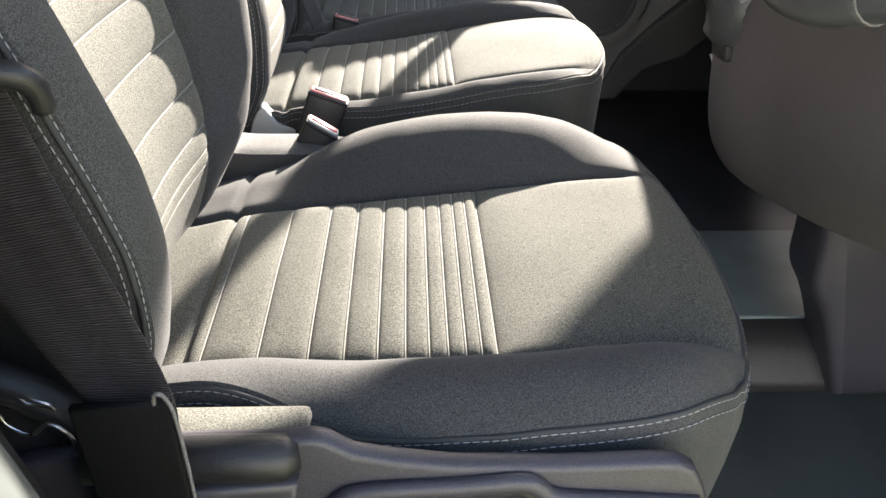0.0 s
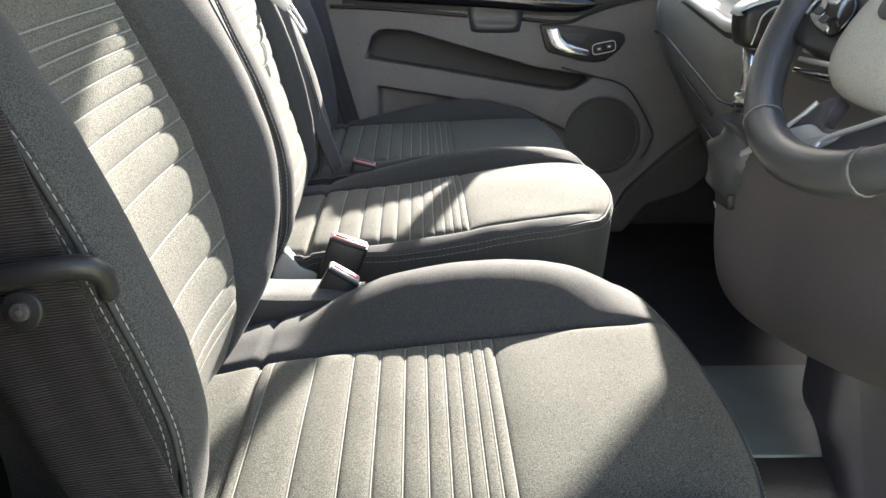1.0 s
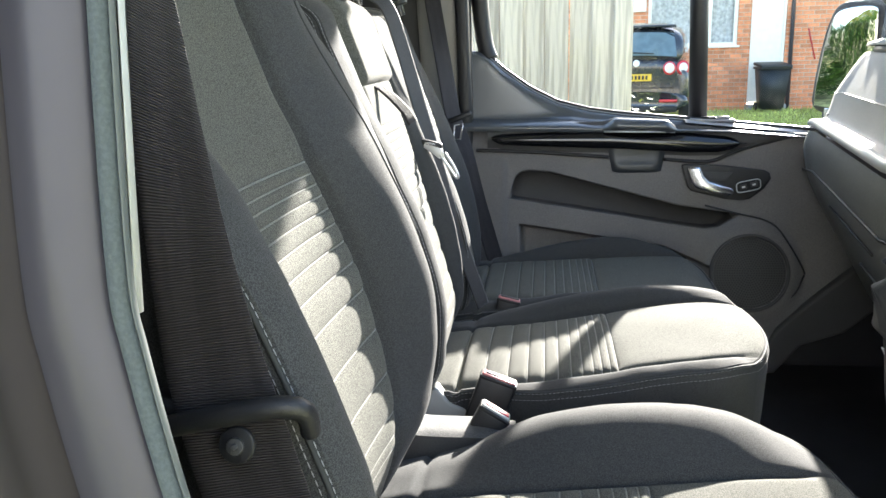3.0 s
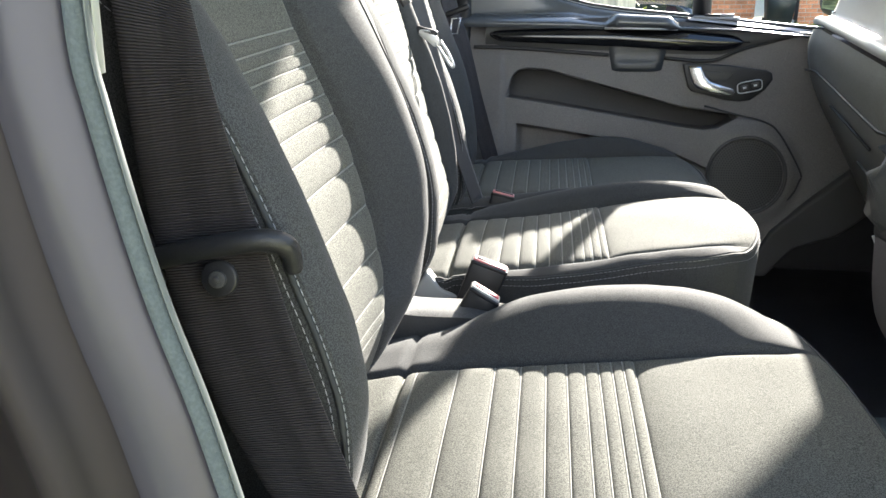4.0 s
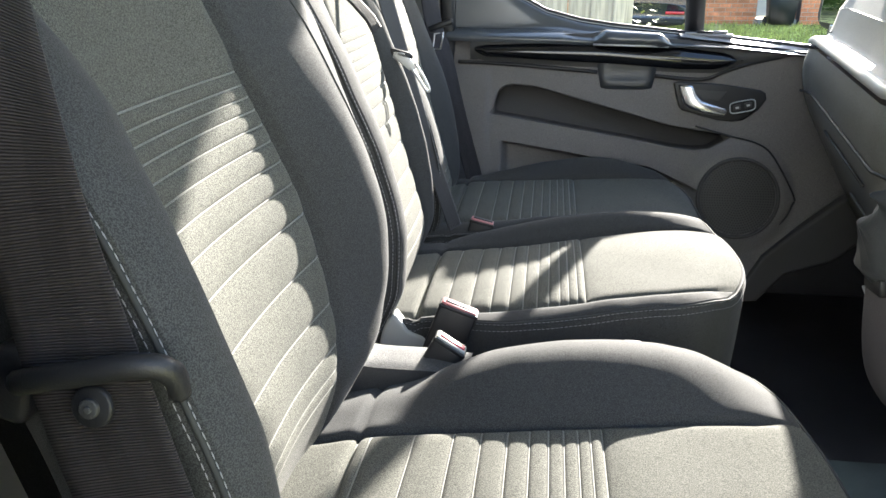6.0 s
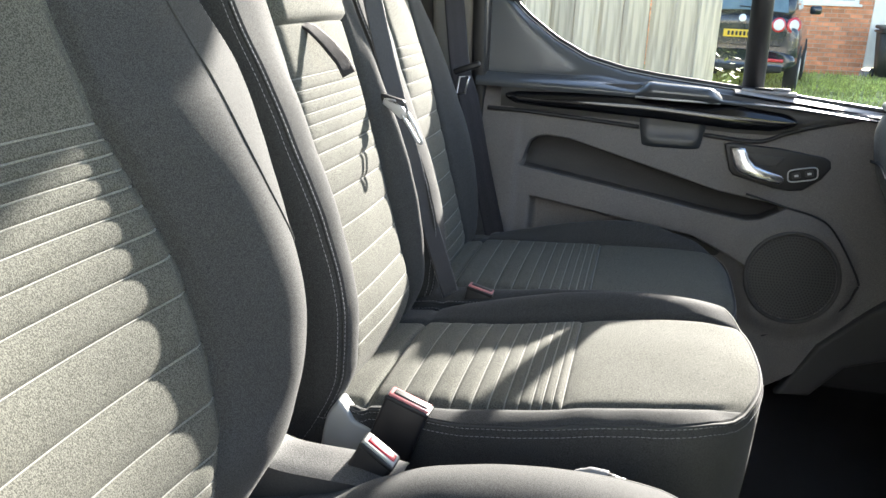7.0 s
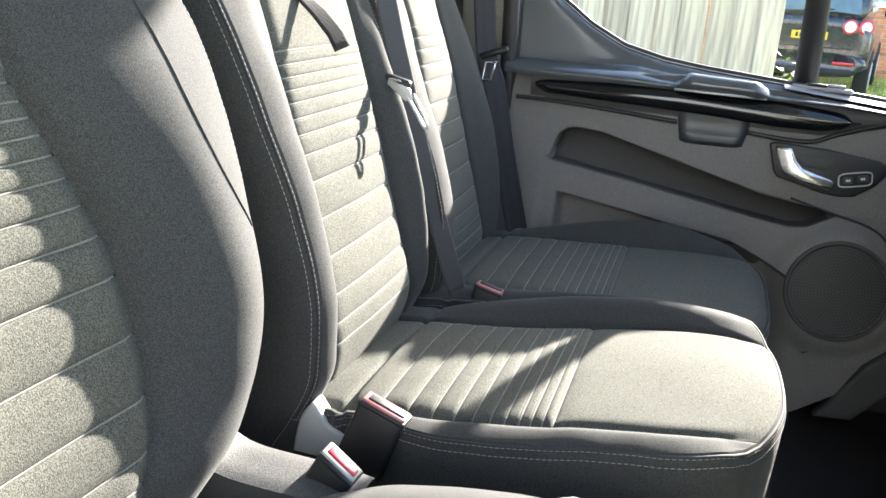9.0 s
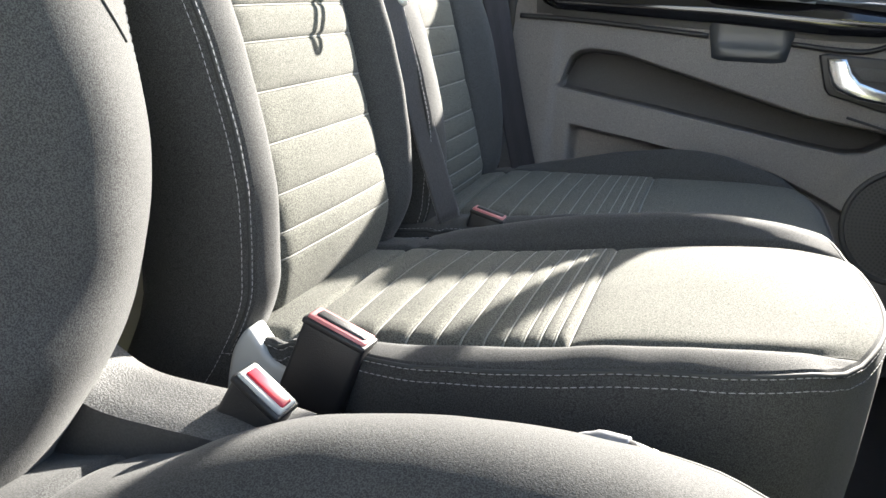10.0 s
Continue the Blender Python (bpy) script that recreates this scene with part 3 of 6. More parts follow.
def bench_pads():
    pad(bench, "middle_cushion", dict(
        O=(0, 0.54, 0), U=(1, 0, 0), N=(0, 0, 1), u0=-0.03, u1=0.489, ribs=SEAMS_M, seed=8, crease=True,
        w=[(0.02, 0.128), (0.1, 0.133), (0.284, 0.137), (0.4, 0.134), (0.45, 0.128), (0.49, 0.112)], tilt=[(0.0, 0.01), (0.12, 0.03), (0.3, 0.03), (0.44, 0.015), (0.5, 0.01)], V=([(0.02, 0.14), (0.1, 0.146), (0.165, 0.168), (0.22, 0.174), (0.4, 0.171), (0.43, 0.168), (0.455, 0.159), (0.475, 0.147), (0.489, 0.132)], [(0.02, 0.188), (0.2, 0.203), (0.49, 0.198)]),
        base=[(-0.03, 0.375), (0.02, 0.379), (0.08, 0.386), (0.2, 0.401), (0.25, 0.409), (0.3, 0.418), (0.35, 0.426), (0.4, 0.432), (0.44, 0.436), (0.49, 0.437)], crown=0.006, puff=0.0034, groove=0.0014,
        B=([(0.05, 0.001), (0.12, 0.003), (0.2, 0.0065), (0.3, 0.0075), (0.42, 0.007), (0.46, 0.004), (0.49, 0.0)], [(0.05, 0.0), (0.13, 0.014), (0.25, 0.026), (0.4, 0.018), (0.48, 0.008)]), rise=(0.55, 0.68), fall=(0.15, 0.45),
        D=([(0.05, 0.0), (0.12, 0.0), (0.2, 0.0025), (0.3, 0.0045), (0.36, 0.004), (0.42, 0.003), (0.49, 0.0)], [(0.1, 0.006), (0.4, 0.006)]), roll=(0.03, 0.003), corner=0.036, power=2.6,
        skirt=LOW, threads=[(0.005, 0.0035), (0.0066, 0.0115)]))
    pad(bench, "outer_cushion", dict(
        O=(0, 0.945, 0), U=(1, 0, 0), N=(0, 0, 1), u0=-0.03, u1=0.5, ribs=SEAMS_M, seed=11, crease=True,
        w=[(0.02, 0.125), (0.1, 0.135), (0.284, 0.142), (0.49, 0.145)], V=([(0.02, 0.185), (0.2, 0.192), (0.49, 0.185)], [(0.02, 0.195), (0.2, 0.21), (0.49, 0.195)]),
        base=[(-0.03, 0.374), (0.02, 0.378), (0.08, 0.386), (0.284, 0.397), (0.42, 0.402), (0.49, 0.40)], crown=0.003, puff=0.0026, groove=0.0016,
        B=([(0.05, 0.0), (0.13, 0.006), (0.25, 0.02), (0.4, 0.022), (0.48, 0.008)], [(0.06, 0.0), (0.14, 0.012), (0.26, 0.032), (0.36, 0.034), (0.46, 0.012), (0.5, 0.0)]),
        D=([(0.1, 0.006), (0.4, 0.006)], [(0.1, 0.02), (0.4, 0.012)]), roll=(0.035, 0.014), corner=0.035, power=4,
        skirt=LOW, threads=[(0.0045, -0.0005), (0.0066, 0.0105)]))
    MID = [0.037, 0.0585, 0.089, 0.13, 0.172, 0.212, 0.241, 0.262, 0.279, 0.295, 0.308, 0.321, 0.334, 0.348]
    OUT = [0.03, 0.05, 0.07, 0.094, 0.12, 0.163, 0.203, 0.239, 0.274, 0.308, 0.332, 0.355, 0.373, 0.389]
    for prefix, yc, z0, ribs, extra, seed, w, far in (("middle_backrest", 0.565, 0.395, MID, [0.407], 14, [(-0.06, 0.12), (0.2, 0.112), (0.35, 0.102), (0.53, 0.098)], 0.168), ("outer_backrest", 0.945, 0.364, OUT, [], 17, [(-0.06, 0.095), (0.2, 0.088), (0.4, 0.07), (0.55, 0.075)], 0.2)):
        pad(bench, prefix, dict(
            O=(0.05, yc, z0), U=BACK_U, N=BACK_N, u0=-0.06, u1=0.54 if seed == 14 else 0.57, ribs=ribs, extra=extra, seed=seed, w=w,
            V=([(-0.06, 0.165), (0.15, 0.18), (0.4, 0.178), (0.54, 0.165)], [(-0.06, 0.17), (0.15, far), (0.4, far - 0.005), (0.54, 0.165)]),
            base=[(-0.06, -0.06), (-0.025, -0.034), (0.01, -0.01), (0.04, 0.0), (0.17, 0.0), (0.35, 0.0), (0.54, -0.012)], crown=0.004, puff=0.0024, groove=0.0014, flap=(0.407, 0.009) if seed == 14 else None,
            B=([(-0.05, 0.0), (0.03, 0.016), (0.11, 0.036), (0.2, 0.04), (0.3, 0.026), (0.42, 0.008), (0.53, 0.0)], [(-0.05, 0.0), (0.03, 0.012), (0.11, 0.026), (0.2, 0.03), (0.3, 0.02), (0.42, 0.008), (0.53, 0.0)]),
            fall=(0.15, 0.45), D=([(0, 0.004), (0.15, -0.004), (0.5, 0.004)], [(0, 0.016), (0.5, 0.016)]), roll=(0.04, 0.03), corner=0.012, power=6,
            skirt=BACK_SKIRT[:-1] + [(-0.02, 0.125)], threads=[(0.0045, 0.0018), (0.0068, 0.0095)], closed=True))


world_seat(bench_pads, bench)

# ---- setting: the cab's shell ----
FLOOR_Z = 0.03


def slab(name, bm, mat, label, category):
    return tagged(finish(name, bm, mat, smooth=False), label, category, kind="structure")


slab("floor", box((1.75, 1.62, 0.06), (0.53, 0.48, FLOOR_Z - 0.03), bevel=0.01), MAT_RUBBER, "black rubber cab floor covering", "floor")
slab("ceiling", box((1.1, 1.66, 0.04), (0.1, 0.5, 1.5), bevel=0.01), HEADLINING, "pale grey cab headlining", "ceiling")
slab("wall_rear", box((0.04, 1.72, 1.6), (-0.42, 0.47, 0.77), bevel=0.005), BULKHEAD, "painted steel bulkhead behind the seats", "bulkhead")
slab("wall_front", box((0.05, 1.7, 0.9), (1.38, 0.48, 0.35), bevel=0.005), PLASTIC_DARK, "dark bulkhead below the windscreen", "bulkhead")
slab("wall_side_rear", box((0.34, 0.06, 1.55), (-0.24, 1.36, 0.70), bevel=0.01), PLASTIC_DARK, "dark side lining behind the passenger door", "lining")
# screen pillars, both sides, and the header over the windscreen
def pillar_x(z):
    return 0.904 - 1.45 * (z - 0.939)


for y0, y1 in ((1.30, 1.37), (-0.47, -0.40)):
    edge = [(pillar_x(z) - 0.14 * max(0.93 - z, 0) / 0.23 * 1.6, z) for z in (0.7, 0.8, 0.9, 0.95, 1.1, 1.25, 1.36)]
    bm = prism(edge + [(x + 0.2, z + 0.01) for x, z in edge[::-1]], 1, y0, y1, 0.02)
    tagged(finish("trim_screen_pillar", bm, PLASTIC_DARK), "dark grey windscreen pillar lining", "pillar", kind="structure")
slab("trim_header", box((0.1, 1.62, 0.09), (0.62, 0.5, 1.46), bevel=0.02), HEADLINING, "pale headlining rail over the windscreen", "rail")
slab("sill", box((1.2, 0.16, 0.1), (0.5, -0.42, FLOOR_Z - 0.02), bevel=0.02), PLASTIC, "black door sill step", "sill")

# near door pillar: a painted flange, its seal and the pale lip, following the curve of the opening
EDGE = [(1.5, 0.115), (1.2, 0.098), (1.0, 0.085), (0.85, 0.081), (0.75, 0.079), (0.72, 0.082), (0.673, 0.092), (0.636, 0.103), (0.593, 0.114), (0.54, 0.13), (0.46, 0.156), (0.36, 0.19), (0.22, 0.255), (0.1, 0.33)]
PILLAR_Y = -0.42
pillar = thing("trim_door_pillar", "bronze-grey painted door pillar with a woven seal", "pillar", (0.05, PILLAR_Y, 0.06), kind="structure")


def along_edge(profile, name, mat, label):
    """Sweeps a cross-section of (back from the edge, outwards) along the opening."""
    rows = spline([(x, 0, z) for z, x in EDGE], 60)
    bm = bmesh.new()
    cols = []
    for i, p in enumerate(rows):
        d = (rows[min(i + 1, 59)] - rows[max(i - 1, 0)]).normalized()
        back = Vector((d.z, 0, -d.x)) if d.z < 0 else Vector((-d.z, 0, d.x))
        cols.append([bm.verts.new(p + back * a + Vector((0, PILLAR_Y - b, 0))) for a, b in profile])
    for a, b in zip(cols, cols[1:]):
        for k in range(len(profile) - 1):
            bm.faces.new([a[k], b[k], b[k + 1], a[k + 1]])
    bmesh.ops.recalc_face_normals(bm, faces=bm.faces[:])
    return here(part(name, bm, mat, pillar, label), pillar)


along_edge([(0.035, -0.05)] + [(-0.0002 + 0.0006 * (1 - math.cos(a / 6 * math.pi)), 0.002 + 0.0022 * math.sin(a / 6 * math.pi)) for a in range(7)], "seal_lip", SEAL_LIP, "pale rubber seal lip")
along_edge([(0.0008 + 0.0034 * (1 - math.cos(a / 8 * math.pi)), 0.001 + 0.0042 * math.sin(a / 8 * math.pi)) for a in range(9)], "door_seal", RUBBER_SEAL, "grey-green woven door seal")
along_edge([(0.0072, -0.002), (0.0078, 0.0008), (0.01, 0.0026), (0.0135, 0.0044), (0.018, 0.0054), (0.0225, 0.0052), (0.027, 0.0036), (0.031, 0.0014), (0.0345, -0.0004)], "flange", BODY_PAINT, "grey painted flange")
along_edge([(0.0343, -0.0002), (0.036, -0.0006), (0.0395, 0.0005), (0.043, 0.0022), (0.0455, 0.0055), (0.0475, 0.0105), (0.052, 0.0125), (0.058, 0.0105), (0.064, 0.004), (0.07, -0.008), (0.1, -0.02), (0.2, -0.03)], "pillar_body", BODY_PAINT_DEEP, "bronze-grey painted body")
along_edge([(0.006, -0.006), (0.04, -0.05), (0.075, -0.1), (0.16, -0.11)], "pillar_lining", PLASTIC, "black inner lining")
here(part("pale_pillar_trim", prism([(0.0768, 0.730), (0.0782, 0.7305), (0.0793, 0.8), (0.0847, 1.0), (0.0975, 1.2), (0.091, 1.2), (0.083, 1.0), (0.0777, 0.8)], 1, PILLAR_Y + 0.0005, PILLAR_Y + 0.0045, 0.0008), WHITE_TRIM, pillar, "pale plastic trim strip above the seal"), pillar)

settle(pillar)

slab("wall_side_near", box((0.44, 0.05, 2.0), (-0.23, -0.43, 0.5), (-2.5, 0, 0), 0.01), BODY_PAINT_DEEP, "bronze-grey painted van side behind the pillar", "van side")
# unseen rail, its height chosen to end the sunlight on the driver's backrest
slab("trim_roof_rail", box((0.72, 0.07, 0.22), (0.33, 1.33, 1.312), (0, 4, 0), 0.02), HEADLINING, "pale roof rail above the side window", "rail")

# ---- passenger door ----
door = thing("passenger_door", "closed grey plastic passenger door with a glossy black strip", "car door", (0.5, 1.25, 0.06))
TOP = [(0.0, 0.935), (0.035, 0.93), (0.058, 0.915), (0.09, 0.885), (0.15, 0.842), (0.216, 0.808), (0.29, 0.789), (0.36, 0.779), (0.52, 0.763), (0.76, 0.738), (0.95, 0.72), (1.15, 0.71)]


def top_at(x):
    return line_at(TOP, x)


def door_y(x, z):
    """The face of the door lining."""
    y = line_at([(0.0, 1.19), (0.35, 1.195), (0.6, 1.228), (0.7, 1.236), (0.735, 1.243)], z)
    foot = min(0.735, top_at(x) - 0.02 + 0.007 * smoothstep(0.5, 0.6, x))
    if z > foot:
        y += (0.055 + 0.025 * (1 - smoothstep(0.22, 0.34, x))) * min((z - foot) / (top_at(x) - foot), 1) ** (0.7 + 0.75 * smoothstep(0.48, 0.6, x))
    upper = line_at([(0.108, 0.6), (0.111, 0.622), (0.119, 0.643), (0.132, 0.653), (0.15, 0.657), (0.2, 0.653), (0.331, 0.618), (0.487, 0.576), (0.616, 0.557)], x)
    lower = line_at([(0.105, 0.596), (0.253, 0.573), (0.376, 0.553), (0.483, 0.535), (0.545, 0.527), (0.572, 0.531), (0.616, 0.555)], x)
    inside = smoothstep(0.104, 0.112, x) * (1 - smoothstep(0.600, 0.618, x))
    if upper > lower:
        t = min(max((z - lower) / (upper - lower), 0), 1)
        y += inside * (0.036 + 0.026 * t) * smoothstep(lower - 0.0015, lower + 0.004, z) * (1 - smoothstep(upper - 0.003, upper + 0.003, z))
    pocket = pocket_at(x)
    y += 0.04 * smoothstep(0.128, 0.14, x) * (1 - smoothstep(0.5, 0.58, x)) * (1 - smoothstep(pocket - 0.006, pocket + 0.003, z))
    y -= 0.006 * (1 - smoothstep(0.09, 0.105, x)) * smoothstep(0.3, 0.4, z) * (1 - smoothstep(0.66, 0.7, z))
    r = math.hypot(x - 0.638, z - 0.43)
    y -= 0.012 * (1 - smoothstep(0.09, 0.125, r))
    y += 0.012 * (1 - smoothstep(0.072, 0.08, r))
    return y


def recess_at(x, t):
    """Height at the fraction t of the armrest recess."""
    upper = line_at([(0.108, 0.6), (0.111, 0.622), (0.119, 0.643), (0.132, 0.653), (0.15, 0.657), (0.2, 0.653), (0.331, 0.618), (0.487, 0.576), (0.616, 0.557)], x)
    lower = line_at([(0.105, 0.596), (0.253, 0.573), (0.376, 0.553), (0.483, 0.535), (0.545, 0.527), (0.572, 0.531), (0.616, 0.555)], x)
    return lower + (upper - lower) * t


def hem_at(x):
    return line_at([(0.0, 0.15), (0.48, 0.165), (0.6, 0.195), (0.729, 0.287), (0.793, 0.336), (0.851, 0.383), (0.95, 0.41), (1.15, 0.43)], x)


xs = [0.02 + i * 0.0043 for i in range(264)]
EASE = [(1 - math.cos(math.pi * i / 42)) / 2 for i in range(43)]


def pocket_at(x):
    return line_at([(0.126, 0.536), (0.167, 0.53), (0.26, 0.516), (0.332, 0.504), (0.45, 0.487), (0.56, 0.44)], x)


def lining_at(x, v):
    """The lining in four bands: under the pocket's edge, up to the recess, the recess, and above it."""
    marks = [hem_at(x), max(pocket_at(x), hem_at(x) + 0.01), recess_at(x, 0), recess_at(x, 1), top_at(x)]
    k = min(int(v), 3)
    z = marks[k] + (marks[k + 1] - marks[k]) * (v - k)
    return (x, door_y(x, z), z)


body = grid(xs, [0.0] + [k + f for k in range(4) for f in EASE[1:]], lining_at, flip=True)
here(part("door_lining", body, PLASTIC_GREY, door, "grey grained plastic door lining"), door)
outer = grid(xs[::6], [i / 10 for i in range(11)], lambda x, s: (x, 1.40 + 0.03 * math.sin(s * math.pi), 0.0 + s * (top_at(x) - 0.0)))
here(part("outer_skin", outer, BODY_PAINT_DEEP, door), door)
sill_top = grid(xs[::2], [0, 0.2, 0.5, 0.8, 1], lambda x, s: (x, door_y(x, top_at(x)) - 0.001 + s * (1.401 - door_y(x, top_at(x))), top_at(x) + 0.004 * math.sin(s * math.pi)), flip=True)
here(part("window_ledge", sill_top, SMOOTH_BLUE, door, "satin slate window ledge"), door)
# upper lining band, a shade darker and smoother
def upper_at(x, v):
    z0, T = line_at([(0.0, 0.75), (0.6, 0.738), (0.78, 0.722)], x), top_at(x) + 0.002
    h = T - z0
    a = min(0.034, 0.6 * h)
    k = smoothstep(0.315, 0.345, x) * (1 - smoothstep(0.45, 0.485, x))
    run = spline([(0, 1.224 - 0.014 * k, z0), (0, 1.221 - 0.024 * k, z0 + 0.3 * a + 0.007 * k), (0, 1.236 - 0.026 * k, z0 + 0.62 * a + 0.016 * k), (0, 1.258 - 0.012 * k, z0 + 0.85 * a + 0.012 * k), (0, 1.268, z0 + a + 0.004 * k), (0, 1.273, max(T - 0.022, z0 + a + 0.3 * (h - a))), (0, 1.279, T - 0.3 * min(0.02, h - a)), (0, 1.287, T), (0, 1.297, T)], 41)
    p = run[v]
    return (x, p.y, p.z)


band = grid([0.004 + i * 0.0052 for i in range(150)], range(41), upper_at, flip=True)
here(part("upper_lining", band, SMOOTH_BLUE, door, "satin slate upper door lining with a grab hood"), door)


def blade(x):
    """Mid height and half height of the glossy strip."""
    hi = line_at([(0.062, 0.737), (0.066, 0.745), (0.074, 0.75), (0.331, 0.757), (0.5, 0.746), (0.585, 0.737), (0.602, 0.733), (0.611, 0.727), (0.615, 0.719)], x)
    lo = line_at([(0.062, 0.735), (0.068, 0.727), (0.09, 0.718), (0.358, 0.706), (0.5, 0.697), (0.567, 0.697), (0.596, 0.703), (0.608, 0.709), (0.615, 0.717)], x)
    return (hi + lo) / 2, (hi - lo) / 2


strip = grid([0.066 + i * 0.0043 for i in range(131)], [i / 12 for i in range(13)], lambda x, s: (x, door_y(x, blade(x)[0]) - 0.014 - 0.011 * math.sin(s * math.pi) + 0.008 * (s - 0.5), blade(x)[0] + (2 * s - 1) * blade(x)[1] - 0.006 * s), flip=True)
here(part("glossy_strip", strip, PIANO, door, "glossy piano-black strip"), door)
def surround_at(x, v):
    mid, half = blade(min(max(x, 0.08), 0.6))
    k = smoothstep(0.57, 0.78, x)
    return (x, door_y(x, 0.72) - 0.004 - 0.007 * math.sin(v * math.pi), mid + 0.014 * k + (2 * v - 1) * (half + 0.011) * (1 - 0.93 * k))


surround = grid([0.056 + i * 0.0058 for i in range(126)], [i / 12 for i in range(13)], surround_at, flip=True)
here(part("strip_surround", surround, PLASTIC_DARK, door), door)
def cup_at(u, v):
    x = 0.392 + (u - 0.5) * (0.134 - 0.026 * (1 - v)) 
    z = 0.652 + 0.066 * v
    swell = (1 - (2 * u - 1) ** 6) * min(v / 0.25, 1) ** 0.5
    return (x, door_y(x, z) - 0.001 - 0.012 * swell + 0.008 * math.sin(v * math.pi) * (1 - (2 * u - 1) ** 4), z + 0.004 * (2 * u - 1) ** 6)


cup = grid([i / 30 for i in range(31)], [i / 16 for i in range(17)], cup_at, flip=True)
here(part("grab_cup", cup, CUP, door, "slate plastic grab cup"), door)
here(part("grab_bar", tube(spline([(0.318, 1.219, 0.745), (0.34, 1.208, 0.745), (0.39, 1.204, 0.744), (0.44, 1.208, 0.743), (0.472, 1.219, 0.742)], 20), 0.0022, 8), SILVER, door, "thin silver grab edge"), door)
# sheet just proud of the recess, its dark colour standing for shade
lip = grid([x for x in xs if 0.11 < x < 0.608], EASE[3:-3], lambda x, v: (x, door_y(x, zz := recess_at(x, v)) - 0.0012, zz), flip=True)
here(part("armrest_recess", lip, RECESS_SHADE, door, "armrest recess face with the overhang's shade in its colour"), door)

front_ledge = grid([0.5 + i * 0.0075 for i in range(40)], [i / 8 for i in range(9)], lambda x, v: (x, 1.3 - (0.05 - 0.03 * smoothstep(0.62, 0.79, x)) * v, top_at(x) + 0.005 - 0.008 * v ** 3), flip=False)
here(part("front_ledge", front_ledge, PLASTIC_LIGHT, door, "pale satin ledge under the front window corner"), door)

for run in ([(0.03, 0.706), (0.1, 0.704), (0.2, 0.698), (0.33, 0.688)], [(0.45, 0.682), (0.52, 0.676), (0.56, 0.678), (0.6, 0.695), (0.68, 0.722)]):
    here(part("strip_lip", tube(spline([(x, door_y(x, z) - 0.004, z) for x, z in run], 24), 0.004, 8), PLASTIC, door, "black lip under the glossy strip"), door)

# latch recess, chrome handle and the lock switch
plate = prism([(0.49, 0.668), (0.5, 0.671), (0.587, 0.667), (0.668, 0.656), (0.679, 0.65), (0.682, 0.637), (0.668, 0.615), (0.638, 0.592), (0.615, 0.589), (0.585, 0.592), (0.512, 0.611), (0.504, 0.62)], 1, 1.222, 1.236, 0.003)
here(part("latch_plate", plate, PLASTIC, door, "black latch recess"), door)
here(part("latch_web", prism([(0.53, 0.655), (0.6, 0.652), (0.585, 0.632), (0.552, 0.634)], 1, 1.2195, 1.224, 0.003), PLASTIC_DARK, door), door)
pull = prism([(0.5, 0.664), (0.526, 0.665), (0.531, 0.656), (0.536, 0.645), (0.548, 0.633), (0.57, 0.626), (0.596, 0.619), (0.602, 0.612), (0.601, 0.605), (0.594, 0.6), (0.55, 0.607), (0.519, 0.618), (0.51, 0.628)], 1, 1.203, 1.222, 0.006)
for v in pull.verts:
    v.co.y += 0.008 * smoothstep(0.54, 0.5, v.co.x) + 0.004 * smoothstep(0.575, 0.6, v.co.x)
here(part("pull", pull, CHROME, door, "satin chrome pull handle"), door)
def rounded(a, w, h):
    """A place on a rounded rectangle."""
    c, d = math.cos(a), math.sin(a)
    k = (abs(c) ** 5 + abs(d) ** 5) ** -0.2
    return w * c * k, h * d * k


rim_pts = [rounded(i / 36 * math.tau, 0.026, 0.0115) for i in range(36)]
sw = here(part("lock_switch", tube([(0.634 + u * 0.97 - w * 0.12, 1.219, 0.622 + u * 0.2 + w) for u, w in rim_pts], 0.0013, 6, closed=True, up=(0, 1, 0)), SILVER, door, "lock switch with a silver rim"), door)
for dx in (-0.011, 0.011):
    part("key", box((0.015, 0.004, 0.012), (0.634 + dx, 1.219, 0.622 + dx * 0.25), (0, -12, 0), 0.0015), PLASTIC_DARK, sw)
    part("symbol", box((0.007, 0.001, 0.004), (0.634 + dx, 1.2165, 0.622 + dx * 0.25), (0, -12, 0), 0.0003), SILVER, sw)

# speaker: a ring and a pierced grille, leaning with the lining
def lean_y(z):
    return line_at([(0.0, 1.19), (0.35, 1.195), (0.6, 1.228)], z)


ring = [(0.638 + 0.083 * math.cos(a), 0.43 + 0.083 * math.sin(a)) for a in [i / 60 * math.tau for i in range(60)]]
here(part("speaker_ring", tube([(x, lean_y(z) - 0.0125, z) for x, z in ring], 0.0042, 8, closed=True, up=(0, 1, 0)), PLASTIC_DARK, door), door)
dome = grid([i / 60 * math.tau for i in range(61)], [i / 10 for i in range(11)], lambda a, r: (0.638 + 0.081 * r * math.cos(a), lean_y(0.43 + 0.081 * r * math.sin(a)) - 0.0095 - 0.002 * (1 - r * r), 0.43 + 0.081 * r * math.sin(a)), flip=False)
here(part("speaker_grille", dome, PLASTIC_DARK, door, "round black speaker grille"), door)
dots = bmesh.new()
for k in range(1, 15):
    for i in range(6 * k):
        a, r = i / (6 * k) * math.tau, 0.0053 * k
        z = 0.43 + r * math.sin(a)
        bmesh.ops.create_circle(dots, cap_ends=True, segments=6, radius=0.0018, matrix=Matrix.Translation((0.638 + r * math.cos(a), lean_y(z) - 0.0122, z)) @ Euler((radians(82), 0, 0)).to_matrix().to_4x4())
